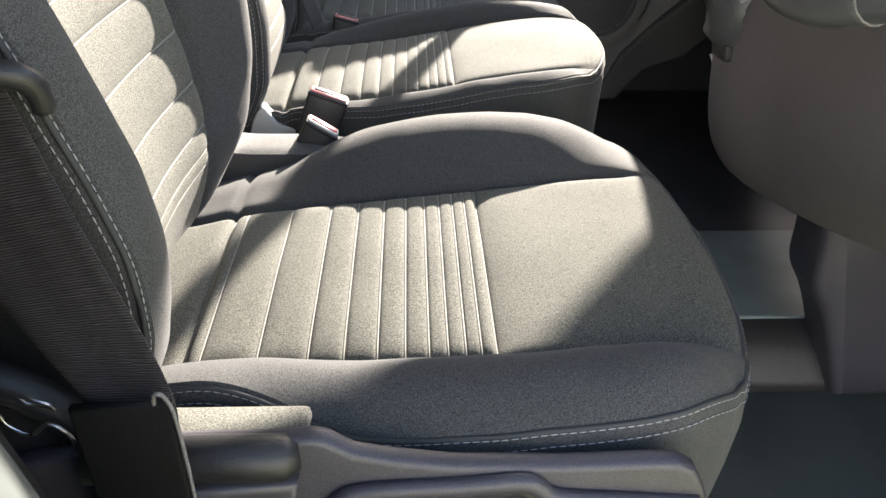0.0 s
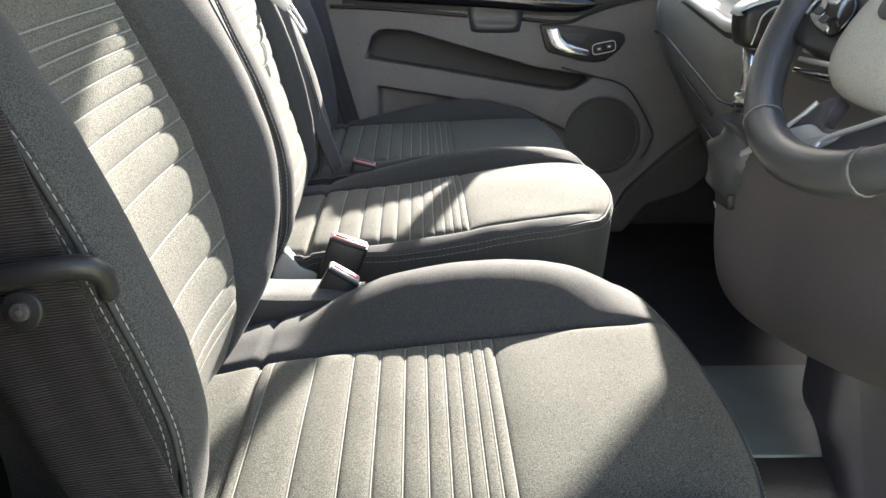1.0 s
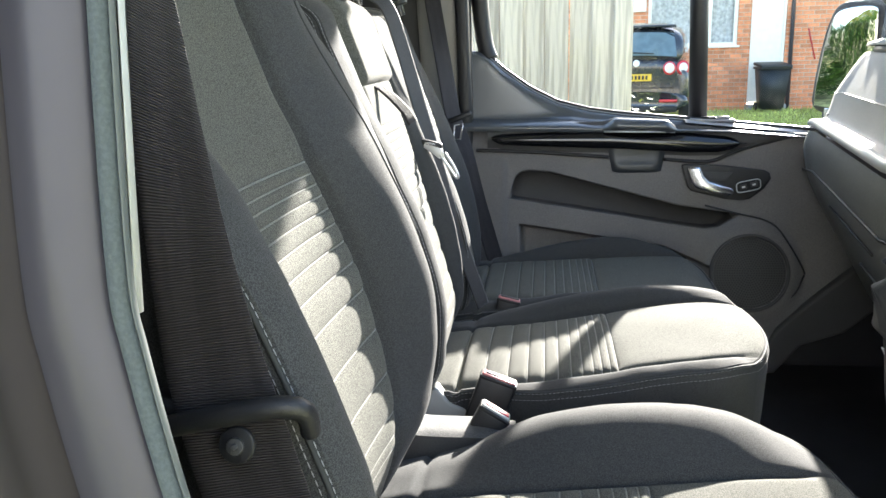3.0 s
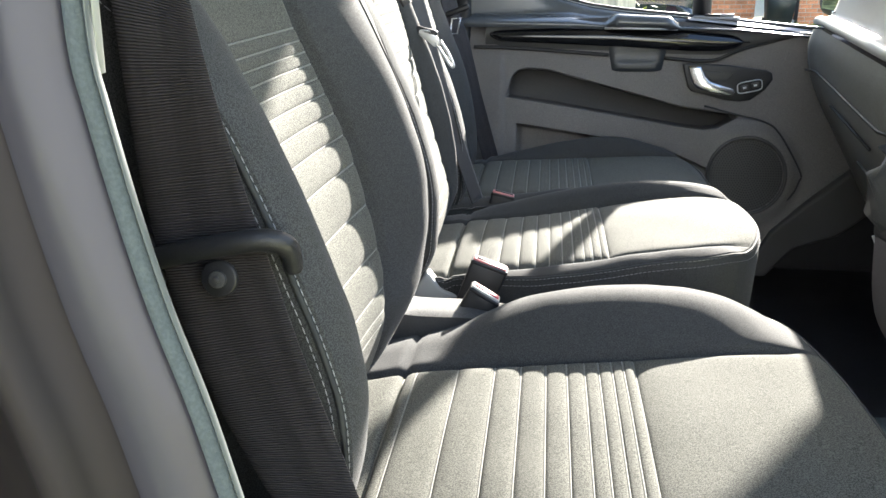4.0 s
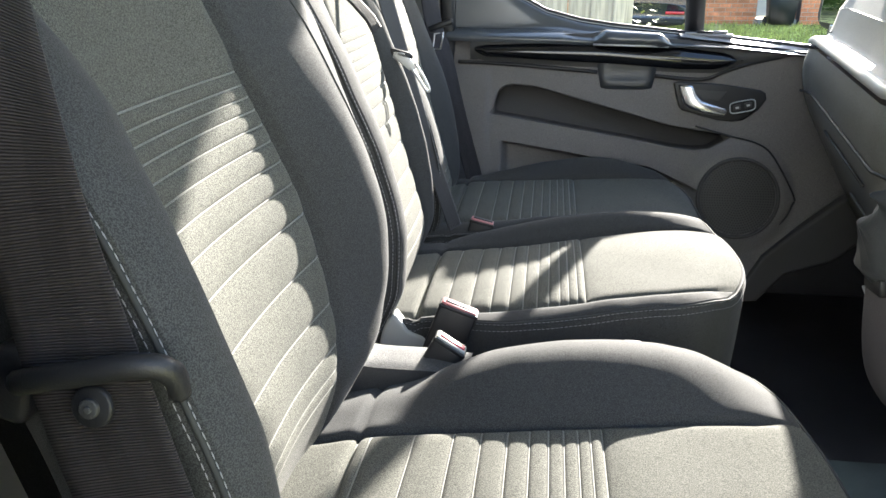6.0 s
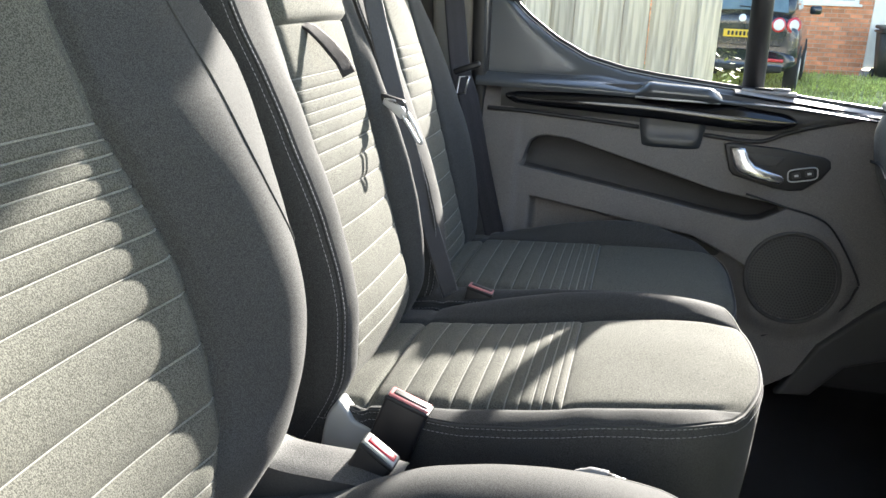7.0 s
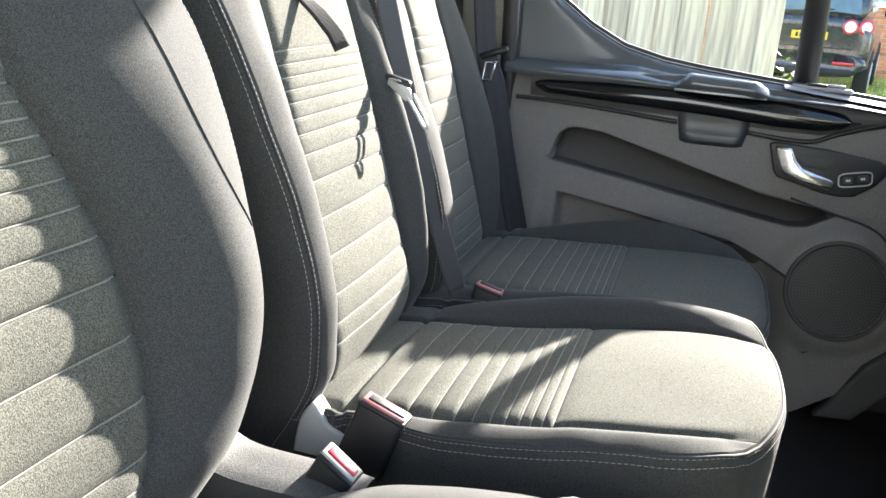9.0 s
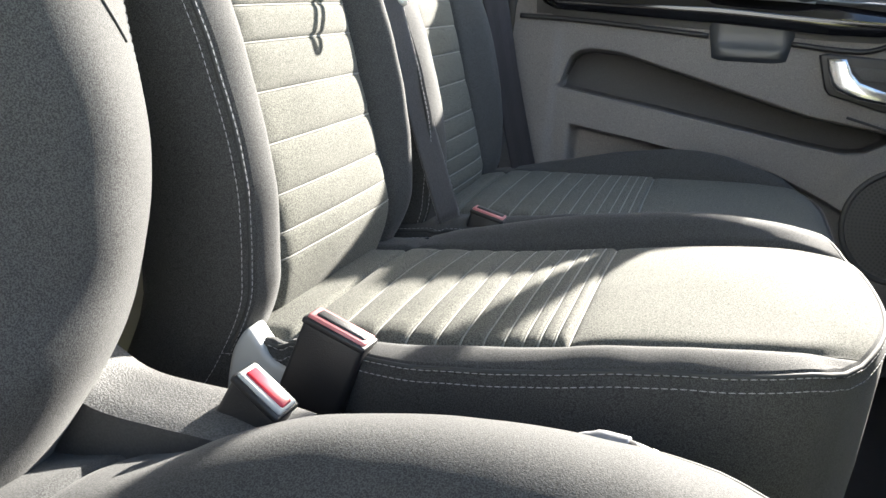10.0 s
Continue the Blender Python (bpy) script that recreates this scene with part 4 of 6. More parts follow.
here(part("grille_holes", dots, PLASTIC, door), door)

here(part("foot_slot", box((0.034, 0.014, 0.005), (0.553, 1.274, 0.772), (0, 2, 0), 0.002), PLASTIC, door), door)

# window: the seal line, rear frame, fixed post, panes
seal = [(x, 1.292, top_at(x) + 0.006) for x in [0.05 + i * 0.0105 for i in range(105)]]
here(part("window_seal", tube(seal, 0.006, 8), PLASTIC, door, "black window seal"), door)
here(part("bright_edge", tube([(x, y - 0.006, z - 0.002) for x, y, z in seal[:58]], 0.0009, 6), SILVER, door), door)
frame_pts = [(0.058, 1.30, 0.915), (0.045, 1.30, 0.96), (0.036, 1.29, 1.05), (0.03, 1.27, 1.18), (0.04, 1.25, 1.23), (0.07, 1.235, 1.29), (0.14, 1.23, 1.315), (0.38, 1.23, 1.315), (0.6, 1.23, 1.28)]
here(part("window_frame", tube(spline(frame_pts, 50), 0.02, 10), PLASTIC, door, "black window frame"), door)
here(part("window_post", tube([(0.538, 1.318, 0.755), (0.532, 1.31, 1.0), (0.524, 1.29, 1.25), (0.52, 1.26, 1.36)], 0.0205, 14), PLASTIC, door, "black upright window post"), door)
here(part("post_foot", join(box((0.1, 0.034, 0.008), (0.563, 1.285, 0.766), (0, 2, 0), 0.004), box((0.03, 0.022, 0.006), (0.585, 1.28, 0.772), (0, 2, 0), 0.003)), PLASTIC_LIGHT, door), door)
pane = grid([0.04 + i * 0.05 for i in range(20)], [i / 8 for i in range(9)], lambda x, s: (x, 1.335 - 0.09 * s, top_at(x) - 0.01 + s * (1.38 - top_at(x))))
pane_ob = here(part("window_pane", pane, GLASS, door, "clear side window glass"), door)
pane_ob.visible_shadow = False
jamb = box((0.03, 0.09, 1.4), (0.005, 1.30, 0.72), (0, -1, 0), 0.008)
tagged(finish("trim_door_jamb", jamb, PLASTIC), "black rubber door jamb seal", "jamb", kind="structure")
tagged(finish("trim_side_pillar", join(box((0.09, 0.05, 1.0), (-0.06, 1.30, 0.98), (0, -2, 0), 0.012)), BULKHEAD), "pale grey belt pillar lining", "pillar", kind="structure")

joint_ob = here(part("panel_joint", tube(spline([(0.536, 1.197, 0.487), (0.609, 1.196, 0.468), (0.664, 1.194, 0.454), (0.699, 1.192, 0.428), (0.749, 1.188, 0.348), (0.75, 1.187, 0.323), (0.729, 1.185, 0.282), (0.665, 1.184, 0.243), (0.6, 1.182, 0.215)], 50), 0.0022, 6), PLASTIC, door, "dark joint round the speaker panel"), door)
joint_ob.data.transform(LAID.inverted())
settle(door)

# ---- dashboard ----
dash = thing("dashboard", "grey plastic dashboard with a silver line", "dashboard", (0.9, 0.6, 0.06))


def dash_shift(y):
    """How far the dashboard swells towards the seats, and sinks, from the door to the middle."""
    t = min(max((1.12 - y) / 0.62, 0), 1)
    return -0.103 * t, -0.05 * t


PROFILE_LOW = [(0.98, 0.30), (0.90, 0.36), (0.84, 0.46), (0.795, 0.54), (0.762, 0.6), (0.741, 0.645), (0.731, 0.685), (0.729, 0.715), (0.736, 0.742)]
PROFILE_UP = [(0.741, 0.762), (0.757, 0.766), (0.768, 0.77), (0.775, 0.785), (0.7835, 0.816), (0.786, 0.8215), (0.808, 0.857), (0.83, 0.889), (0.84, 0.9)]
PROFILE_TOP = [(0.835, 0.912), (0.845, 0.92), (0.9, 0.925), (1.1, 0.90), (1.36, 0.86)]


def dash_sheet(profile, name, mat, label, y0=0.34, y1=1.19, round_end=0.03):
    pts = spline([(x, 0, z) for x, z in profile], 30)
    ys = [y0 + (y1 - y0) * i / 40 for i in range(41)]

    def at(y, k):
        p = pts[k]
        dx, dz = dash_shift(y)
        e = max(0.0, (y - (y1 - round_end)) / round_end)
        return (p.x + dx + 0.05 * e ** 3, y, p.z + dz)

    return here(part(name, grid(ys, range(30), at), mat, dash, label), dash)


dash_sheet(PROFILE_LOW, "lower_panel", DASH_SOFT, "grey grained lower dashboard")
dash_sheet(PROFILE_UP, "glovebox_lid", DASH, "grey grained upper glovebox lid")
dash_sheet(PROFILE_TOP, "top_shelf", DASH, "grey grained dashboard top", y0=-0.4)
bead = [(0.738 + dash_shift(y)[0] + (0.05 * max(0, (y - 1.14) / 0.05) ** 2), y, 0.758 + dash_shift(y)[1]) for y in [0.42 + i * 0.019 for i in range(41)]]
here(part("silver_line", tube(bead, 0.011, 12, flat=0.8), DASH_LIP, dash, "pale satin shelf lip"), dash)
here(part("shelf_gap", tube([(0.842 + dash_shift(y)[0], y, 0.903 + dash_shift(y)[1]) for y in (0.34, 0.5, 0.7, 0.9, 1.1)], 0.008, 8), PLASTIC, dash), dash)
here(part("roll_seam", tube([(0.7345 + dash_shift(y)[0], y, 0.66 + dash_shift(y)[1]) for y in [0.42 + i * 0.04 for i in range(20)]], 0.0025, 6), PLASTIC, dash, "dark seam under the padded roll"), dash)
for a, b, z in ((1.0, 0.62, 0.61), (0.78, 0.56, 0.555)):
    here(part("drawer_edge", tube([(line_at([(0.555, 0.775), (0.61, 0.757)], z) + dash_shift(y)[0] - 0.004, y, z + dash_shift(y)[1]) for y in (a, (a + b) / 2, b)], 0.0022, 6), PLASTIC_DARK, dash), dash)
outlet = bmesh.new()
outlet.faces.new([outlet.verts.new((0.785 + 0.014 * math.cos(a), 1.158 + 0.011 * math.sin(a), 0.779 + 0.005 * math.cos(a))) for a in [i * math.tau / 24 for i in range(24)]])
here(part("demister_outlet", outlet, PLASTIC, dash, "dark oval demister outlet"), dash)
here(part("outlet_rim", tube([(0.785 + 0.015 * math.cos(a), 1.158 + 0.012 * math.sin(a), 0.7795 + 0.0054 * math.cos(a)) for a in [i * math.tau / 24 for i in range(24)]], 0.0016, 6, closed=True), PLASTIC_DARK, dash), dash)
# the driver's knee panel
KNEE = [(0.62, 0.70), (0.598, 0.62), (0.590, 0.54), (0.597, 0.45), (0.622, 0.40), (0.665, 0.365), (0.745, 0.33), (0.86, 0.29), (1.0, 0.27), (1.2, 0.3), (1.3, 0.5), (1.3, 0.74), (0.9, 0.8), (0.72, 0.76)]
pts = spline([(x, 0, z) for x, z in KNEE], 60)
ys = [-0.36 + i * 0.02 for i in range(37)]


def knee_at(y, k):
    p = pts[k]
    e = smoothstep(0.2, 0.36, y)
    f = max(0.0, (-0.2 - y) / 0.16)
    low = smoothstep(0.56, 0.38, p.z) * smoothstep(1.15, 0.9, p.x)
    lift = curve_at([(-0.1, 0.05), (0.0, 0.042), (0.106, 0.017), (0.213, -0.016), (0.31, -0.028), (0.36, -0.03)], y)
    return (p.x + 0.02 * (1 - e) + 0.06 * f * f, y, p.z + low * lift)


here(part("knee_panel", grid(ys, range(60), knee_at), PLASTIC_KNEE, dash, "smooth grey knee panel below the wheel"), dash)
cap = bmesh.new()
cap.faces.new([cap.verts.new(knee_at(0.36, k)) for k in range(60)])
here(part("knee_side", cap, PLASTIC_KNEE, dash), dash)
here(part("card_slot", box((0.012, 0.045, 0.02), (0.592, 0.335, 0.515), (0, -5, 0), 0.003), PLASTIC, dash, "dark slot"), dash)
here(part("panel_joint", tube(spline([(0.589, 0.362, 0.503), (0.60, 0.352, 0.478), (0.618, 0.32, 0.458)], 10), 0.0016, 6), PLASTIC_LIGHT, dash), dash)
# middle stack: vents, screen, controls
here(part("console_tower", box((0.22, 0.3, 0.36), (0.765, 0.27, 0.72), (0, 14, 0), 0.03), PLASTIC_DARK, dash, "dark centre stack"), dash)
ARCH = [(0.682, 0.416, 0.852), (0.677, 0.425, 0.845), (0.668, 0.427, 0.837), (0.65, 0.427, 0.804), (0.638, 0.427, 0.777), (0.631, 0.425, 0.748), (0.632, 0.415, 0.739), (0.632, 0.395, 0.736)]
here(part("vent_surround", tube(spline(ARCH, 30), 0.0036, 8), CHROME, dash, "chrome vent edge"), dash)
here(part("vent_liner", tube([p + Vector((0.002, -0.008, -0.001)) for p in spline(ARCH[:6], 24)], 0.0055, 8), PLASTIC_GREY, dash), dash)
here(part("vent_well", prism([(0.655, 0.74), (0.685, 0.845), (0.72, 0.845), (0.72, 0.74)], 1, 0.366, 0.422, 0.003), PLASTIC, dash, "black vent well"), dash)
for i in range(7):
    z = 0.837 - 0.0125 * i
    x = 0.664 - 0.4 * (0.837 - z)
    here(part("vent_slat", box((0.03, 0.044, 0.0045), (x + 0.013, 0.394, z), (-8, 16, 0), 0.0015), PLASTIC, dash, "black vent slat"), dash)
    here(part("slat_edge", box((0.004, 0.042, 0.0028), (x - 0.002, 0.394, z + 0.001), (-8, 16, 0), 0.001), SILVER, dash), dash)
here(part("vent_divider", tube([(0.654, 0.371, 0.822), (0.642, 0.37, 0.785), (0.631, 0.368, 0.752)], 0.003, 8), SILVER, dash), dash)
here(part("dial", disc(0.0185, 0.026, (0.638, 0.358, 0.797), (0, -68, 0), 0.004, 28), PLASTIC, dash, "black rotary dial with a silver ring"), dash)
here(part("dial_ring", disc(0.0195, 0.008, (0.631, 0.359, 0.799), (0, -68, 0), 0.002, 28), SILVER, dash), dash)
for y0, y1, x, z, h, m in ((0.332, 0.16, 0.646, 0.789, 0.011, SILVER), (0.366, 0.16, 0.6405, 0.7785, 0.003, SILVER), (0.355, 0.16, 0.638, 0.77, 0.009, PIANO), (0.34, 0.16, 0.634, 0.76, 0.009, PLASTIC_DARK), (0.31, 0.13, 0.618, 0.716, 0.02, PLASTIC_GREY), (0.232, 0.14, 0.612, 0.696, 0.006, SILVER), (0.232, 0.14, 0.6085, 0.687, 0.005, SILVER), (0.232, 0.13, 0.604, 0.676, 0.007, PIANO)):
    here(part("control_bar", box((0.02, y0 - y1, h), (x + 0.008, (y0 + y1) / 2, z), (0, 22, 0), min(h * 0.35, 0.003)), m, dash), dash)
display = thing("touchscreen", "dark tablet touchscreen standing on the dashboard", "screen", (0.66, 0.3, 0.88))
here(part("casing", box((0.022, 0.24, 0.17), (0.675, 0.27, 0.88), (0, 12, 0), 0.006), PLASTIC, display), display)
here(part("glass_face", box((0.004, 0.225, 0.15), (0.663, 0.27, 0.8825), (0, 12, 0), 0.001), SCREEN, display), display)
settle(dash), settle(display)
# lower tunnel leg and footwell pieces
leg = [(p.x, p.y) for p in spline([(0.806, 0.032, 0), (0.797, 0.055, 0), (0.776, 0.12, 0), (0.753, 0.174, 0), (0.731, 0.214, 0), (0.727, 0.27, 0), (0.72, 0.33, 0), (0.71, 0.4, 0)], 32)]
tagged(finish("trim_tunnel", prism(leg + [(1.3, 0.4), (1.3, 0.032)], 1, 0.245, 0.335, 0.014), PLASTIC_PURPLE), "charcoal plastic console leg in the footwell", "console", kind="structure")
hump = [(0.262, 0.028), (0.272, 0.045), (0.29, 0.075), (0.31, 0.093), (0.335, 0.1), (1.24, 0.1), (1.24, 0.028)]
tagged(finish("floor_riser", prism([(y, z) for y, z in hump], 0, 0.40, 1.3, 0.004), RISER), "black grained riser to the raised middle floor", "floor", kind="structure")
slab("floor_mat", box((0.86, 0.24, 0.006), (0.86, 0.456, 0.1025), bevel=0.003), MAT_LIT, "grey-green rubber floor mat", "floor mat")
slab("trim_kick", prism([(0.64, 0.1), (0.7, 0.212), (0.757, 0.268), (0.811, 0.315), (0.864, 0.362), (1.0, 0.395), (1.2, 0.4), (1.2, 0.33), (0.92, 0.272), (0.844, 0.204), (0.754, 0.172), (0.701, 0.105)], 1, 1.17, 1.2, 0.008), PLASTIC_DARK, "dark grey footwell side lining", "lining")
slab("trim_lower_sill", box((0.9, 0.05, 0.36), (0.86, 1.27, 0.2), bevel=0.01), PLASTIC, "black sill lining below the door", "sill")
slab("toe_board", box((0.7, 1.5, 0.04), (1.18, 0.45, 0.24), (0, -48, 0), 0.01), TOE_RUBBER, "black rubber toe board", "floor")

# ---- things in the cab ----
# steering wheel
wheel = thing("steering_wheel", "black leather steering wheel with silver spokes", "steering wheel", (0.615, 0.0, 0.785))
WT = radians(35)
WU, WF = Vector((math.sin(WT), 0, math.cos(WT))), Vector((-math.cos(WT), 0, math.sin(WT)))


def wheel_at(a, r, out=0.0):
    """Angle 0 is the passenger side, 90 the top."""
    return Vector((0, 1, 0)) * math.cos(radians(a)) * r + WU * math.sin(radians(a)) * r + WF * out


part("rim", tube([wheel_at(i * 5, 0.187) for i in range(72)], 0.0165, 14, closed=True, up=WF), LEATHER, wheel, "black leather rim")
for a in (20, 160):
    part("rim_seam", tube([wheel_at(a, 0.187) + (wheel_at(a, 1) * math.cos(b) + WF * math.sin(b)) * 0.0172 for b in [i / 16 * math.tau for i in range(16)]], 0.0011, 5, closed=True), PIPING, wheel)
# cover between the seams whose paler colour stands for a highlight
part("rim_insert", tube([wheel_at(-118 + i * 51 / 24, 0.187) for i in range(25)], 0.0169, 14, up=WF), RIM_HIGHLIGHT, wheel, "lower rim section with its highlight put into the colour")
for a in (-67, -118):
    part("rim_ring", tube([wheel_at(a, 0.187) + (wheel_at(a, 1) * math.cos(b) + WF * math.sin(b)) * 0.0168 for b in [i / 16 * math.tau for i in range(16)]], 0.0011, 5, closed=True), PLASTIC_GREY, wheel, "grey ring on the rim")
HUB = Vector((0, 1, 0)) * -0.004 - WU * 0.055 - WF * 0.02
hub = bmesh.new()
bmesh.ops.create_uvsphere(hub, u_segments=36, v_segments=22, radius=1)
for v in hub.verts:
    x, y, z = v.co
    r = math.hypot(x, y)
    k = r / max((abs(x) ** 3.2 + abs(y) ** 3.2) ** (1 / 3.2), 1e-6) if r > 1e-6 else 1
    v.co = HUB + Vector((0, 1, 0)) * (x * k * 0.078) + WU * (y * k * (0.062 if y > 0 else 0.07)) + WF * (z * 0.034 + 0.008)
part("hub_pad", hub, DASH, wheel, "grey grained hub pad with a small emblem")
part("emblem", disc(0.016, 0.004, HUB + WF * 0.042, (0, -55, 0), 0.001, 24), PLASTIC_DARK, wheel)


def wheel_plate(outline, lo, hi, bevel=0.003):
    """A flat plate in the plane of the wheel, its outline across and up."""
    bm = prism([(p.x, p.y) for p in spline([(y, u, 0) for y, u in outline + outline[:1]], 28)[:-1]], 1, lo, hi, bevel)
    for v in bm.verts:
        x, y, z = v.co
        v.co = Vector((0, 1, 0)) * x + WU * z + WF * y
    bmesh.ops.recalc_face_normals(bm, faces=bm.faces[:])
    return bm


def wheel_line(points, out, radius, count=20):
    return tube([Vector((0, 1, 0)) * p.x + WU * p.y + WF * out for p in spline([(y, u, 0) for y, u in points], count)], radius, 6)


for s in (1, -1):
    spoke = part("spoke", wheel_plate([(s * y, u) for y, u in [(0.162, -0.048), (0.158, -0.09), (0.125, -0.1), (0.085, -0.101), (0.03, -0.095), (0.03, -0.035), (0.1, -0.038)]], -0.018, 0.0), PLASTIC, wheel, "black spoke with switches")
    part("switch_panel", wheel_plate([(s * y, u) for y, u in [(0.141, -0.062), (0.136, -0.076), (0.112, -0.084), (0.08, -0.087), (0.072, -0.068), (0.09, -0.05), (0.125, -0.05)]], -0.002, 0.005), PIANO, spoke, "glossy black switch panel")
    part("spoke_edge", wheel_line([(s * y, u) for y, u in [(0.146, -0.074), (0.147, -0.062), (0.139, -0.051), (0.125, -0.046), (0.1, -0.044)]], 0.002, 0.0016), SILVER, spoke)
    for y, u, w in ((0.122, -0.07, 0.005), (0.104, -0.076, 0.005), (0.112, -0.058, 0.007)):
        part("switch", wheel_plate([(s * y - w, u - 0.003), (s * y + w, u - 0.003), (s * y + w, u + 0.003), (s * y - w, u + 0.003)], 0.004, 0.0066, 0.001), PLASTIC_DARK if w < 0.006 else SILVER, spoke)
lower = part("lower_spoke", wheel_plate([(0.034, -0.135), (0.046, -0.172), (0.02, -0.18), (-0.018, -0.178), (-0.062, -0.164), (-0.078, -0.14), (-0.056, -0.122), (-0.02, -0.145), (0.01, -0.15), (0.018, -0.125)], -0.02, -0.006), PLASTIC_PURPLE, wheel, "forked lower spoke with silver edges")
part("spoke_face", wheel_plate([(0.04, -0.167), (0.02, -0.173), (-0.008, -0.17), (-0.024, -0.153), (-0.004, -0.156), (0.018, -0.155)], -0.008, -0.003, 0.002), PLASTIC_LIGHT, lower, "pale satin spoke face")
part("spoke_edge", wheel_line([(0.031, -0.138), (0.037, -0.155), (0.0435, -0.17), (0.036, -0.1735), (0.008, -0.174)], -0.003, 0.0022), SILVER, lower)
part("spoke_edge", wheel_line([(-0.058, -0.126), (-0.04, -0.14), (-0.025, -0.151), (-0.013, -0.163), (-0.014, -0.176)], -0.003, 0.0024), SILVER, lower)
column = thing("steering_column", "grey plastic steering column cover", "steering column", (0.7, 0, 0.7))
part("cowl", tube([WF * (-0.04 - 0.05 * i) for i in range(5)], [0.05, 0.062, 0.066, 0.07, 0.075], 20), PLASTIC_DARK, column)
for s in (-1, 1):
    part("stalk", tube([Vector((0, s * 0.05, 0.02)), Vector((-0.02, s * 0.12, 0.035)), Vector((-0.03, s * 0.17, 0.04))], [0.007, 0.009, 0.011], 8), PLASTIC, column)

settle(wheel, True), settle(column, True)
# gear lever
gear = thing("gear_lever", "black and chrome gear lever with a leather boot", "gear lever", (0.60, 0.33, 0.6))
part("knob", prism([(p.x, p.y) for p in spline([(-0.027, 0.129, 0), (-0.0255, 0.11, 0), (-0.02, 0.097, 0), (-0.004, 0.094, 0), (0.009, 0.096, 0), (0.016, 0.108, 0), (0.024, 0.126, 0), (0.034, 0.14, 0), (0.03, 0.15, 0), (0.01, 0.149, 0), (-0.012, 0.143, 0), (-0.024, 0.137, 0), (-0.027, 0.129, 0)], 44)[:-1]], 1, -0.021, 0.021, 0.009), KNOB_BLACK, gear, "black leather knob")
part("knob_cap", prism([(p.x, p.y) for p in spline([(-0.03, 0.13, 0), (-0.026, 0.1385, 0), (-0.01, 0.148, 0), (0.01, 0.1525, 0), (0.026, 0.158, 0), (0.036, 0.153, 0), (0.036, 0.145, 0), (0.01, 0.144, 0), (-0.012, 0.138, 0), (-0.03, 0.13, 0)], 40)[:-1]], 1, -0.0165, 0.0165, 0.004), SILVER, gear, "silver knob cap")
part("knob_line", tube(spline([(0.02, -0.0212, 0.142), (0.004, -0.0212, 0.14), (-0.007, -0.0212, 0.13), (-0.0105, -0.0212, 0.115), (-0.014, -0.0205, 0.1)], 20), 0.0011, 6), SILVER, gear)
part("shaft", tube([(0.0, 0, 0.02), (0.0, 0, 0.06), (-0.004, 0.002, 0.1)], [0.011, 0.0095, 0.01], 14), CHROME, gear, "chrome shaft")
part("collar", tube([(0.0, 0, 0.03), (0.0, 0, 0.042)], 0.015, 14), CHROME, gear)
part("boot", tube([(0.01, 0, -0.09), (0.0, 0, -0.06), (-0.002, 0.0, -0.02), (0.0, 0, 0.01), (0.0, 0, 0.03)], [0.016, 0.034, 0.036, 0.03, 0.016], 16), LEATHER, gear, "creased black leather boot")
part("boot_frame", tube([(0.005 + 0.02 * math.sin(a), 0.045 * math.cos(a), 0.0 + 0.03 * math.sin(a)) for a in [i / 24 * math.tau for i in range(24)]], 0.004, 6, closed=True), PLASTIC_LIGHT, gear)

settle(gear, True)
# wing mirror beyond the passenger window
mirror = thing("wing_mirror", "black wing mirror reflecting a hedge", "mirror", (1.02, 1.75, 0.9))


def mirror_shape(grow, depth):
    out = [(0.915 - grow, 0.80), (0.918 - grow, 0.86), (0.932 - grow, 0.95), (0.95 - grow, 1.02), (0.975 - grow * 0.7, 1.055 + grow), (1.03, 1.064 + grow), (1.085, 1.06 + grow), (1.1 + grow, 1.03 + grow), (1.103 + grow, 0.92), (1.098 + grow, 0.8), (1.08, 0.785 - grow), (0.99, 0.783 - grow), (0.93, 0.786 - grow)]
    ring = spline([(x, z, 0) for x, z in out + out[:3]], 78)
    return [(p.x, p.y) for p in ring[4:69]]


here(part("shell", prism(mirror_shape(0.012, 0), 1, 1.735, 1.82, 0.012), PLASTIC_DARK, mirror), mirror)
here(part("mirror_glass", prism(mirror_shape(-0.006, 0), 1, 1.728, 1.7335, 0.001), MIRROR, mirror, "mirror glass"), mirror)
here(part("lower_glass", box((0.13, 0.006, 0.045), (1.02, 1.731, 0.765), (0, 0, 0), 0.004), MIRROR, mirror), mirror)
here(part("lower_shell", box((0.17, 0.07, 0.07), (1.02, 1.77, 0.762), (0, 0, 0), 0.02), PLASTIC_DARK, mirror), mirror)
here(part("arm", box((0.1, 0.42, 0.06), (1.1, 1.55, 0.79), (0, 0, -4), 0.02), PLASTIC, mirror), mirror)
here(part("cap", box((0.03, 0.08, 0.27), (1.118, 1.76, 0.93), (0, 4, 0), 0.012), SMOOTH_BLUE, mirror), mirror)

turn = Matrix.Translation((1.02, 1.745, 0)) @ Matrix.Rotation(radians(-58), 4, "Z") @ Matrix.Diagonal((1.04, 1, 1, 1)) @ Matrix.Translation((-1.02, -1.745, 0))
for ob in mirror.children:
    if ob.name.split(".")[0] != "arm":
        ob.data.transform(turn)
settle(mirror, True)

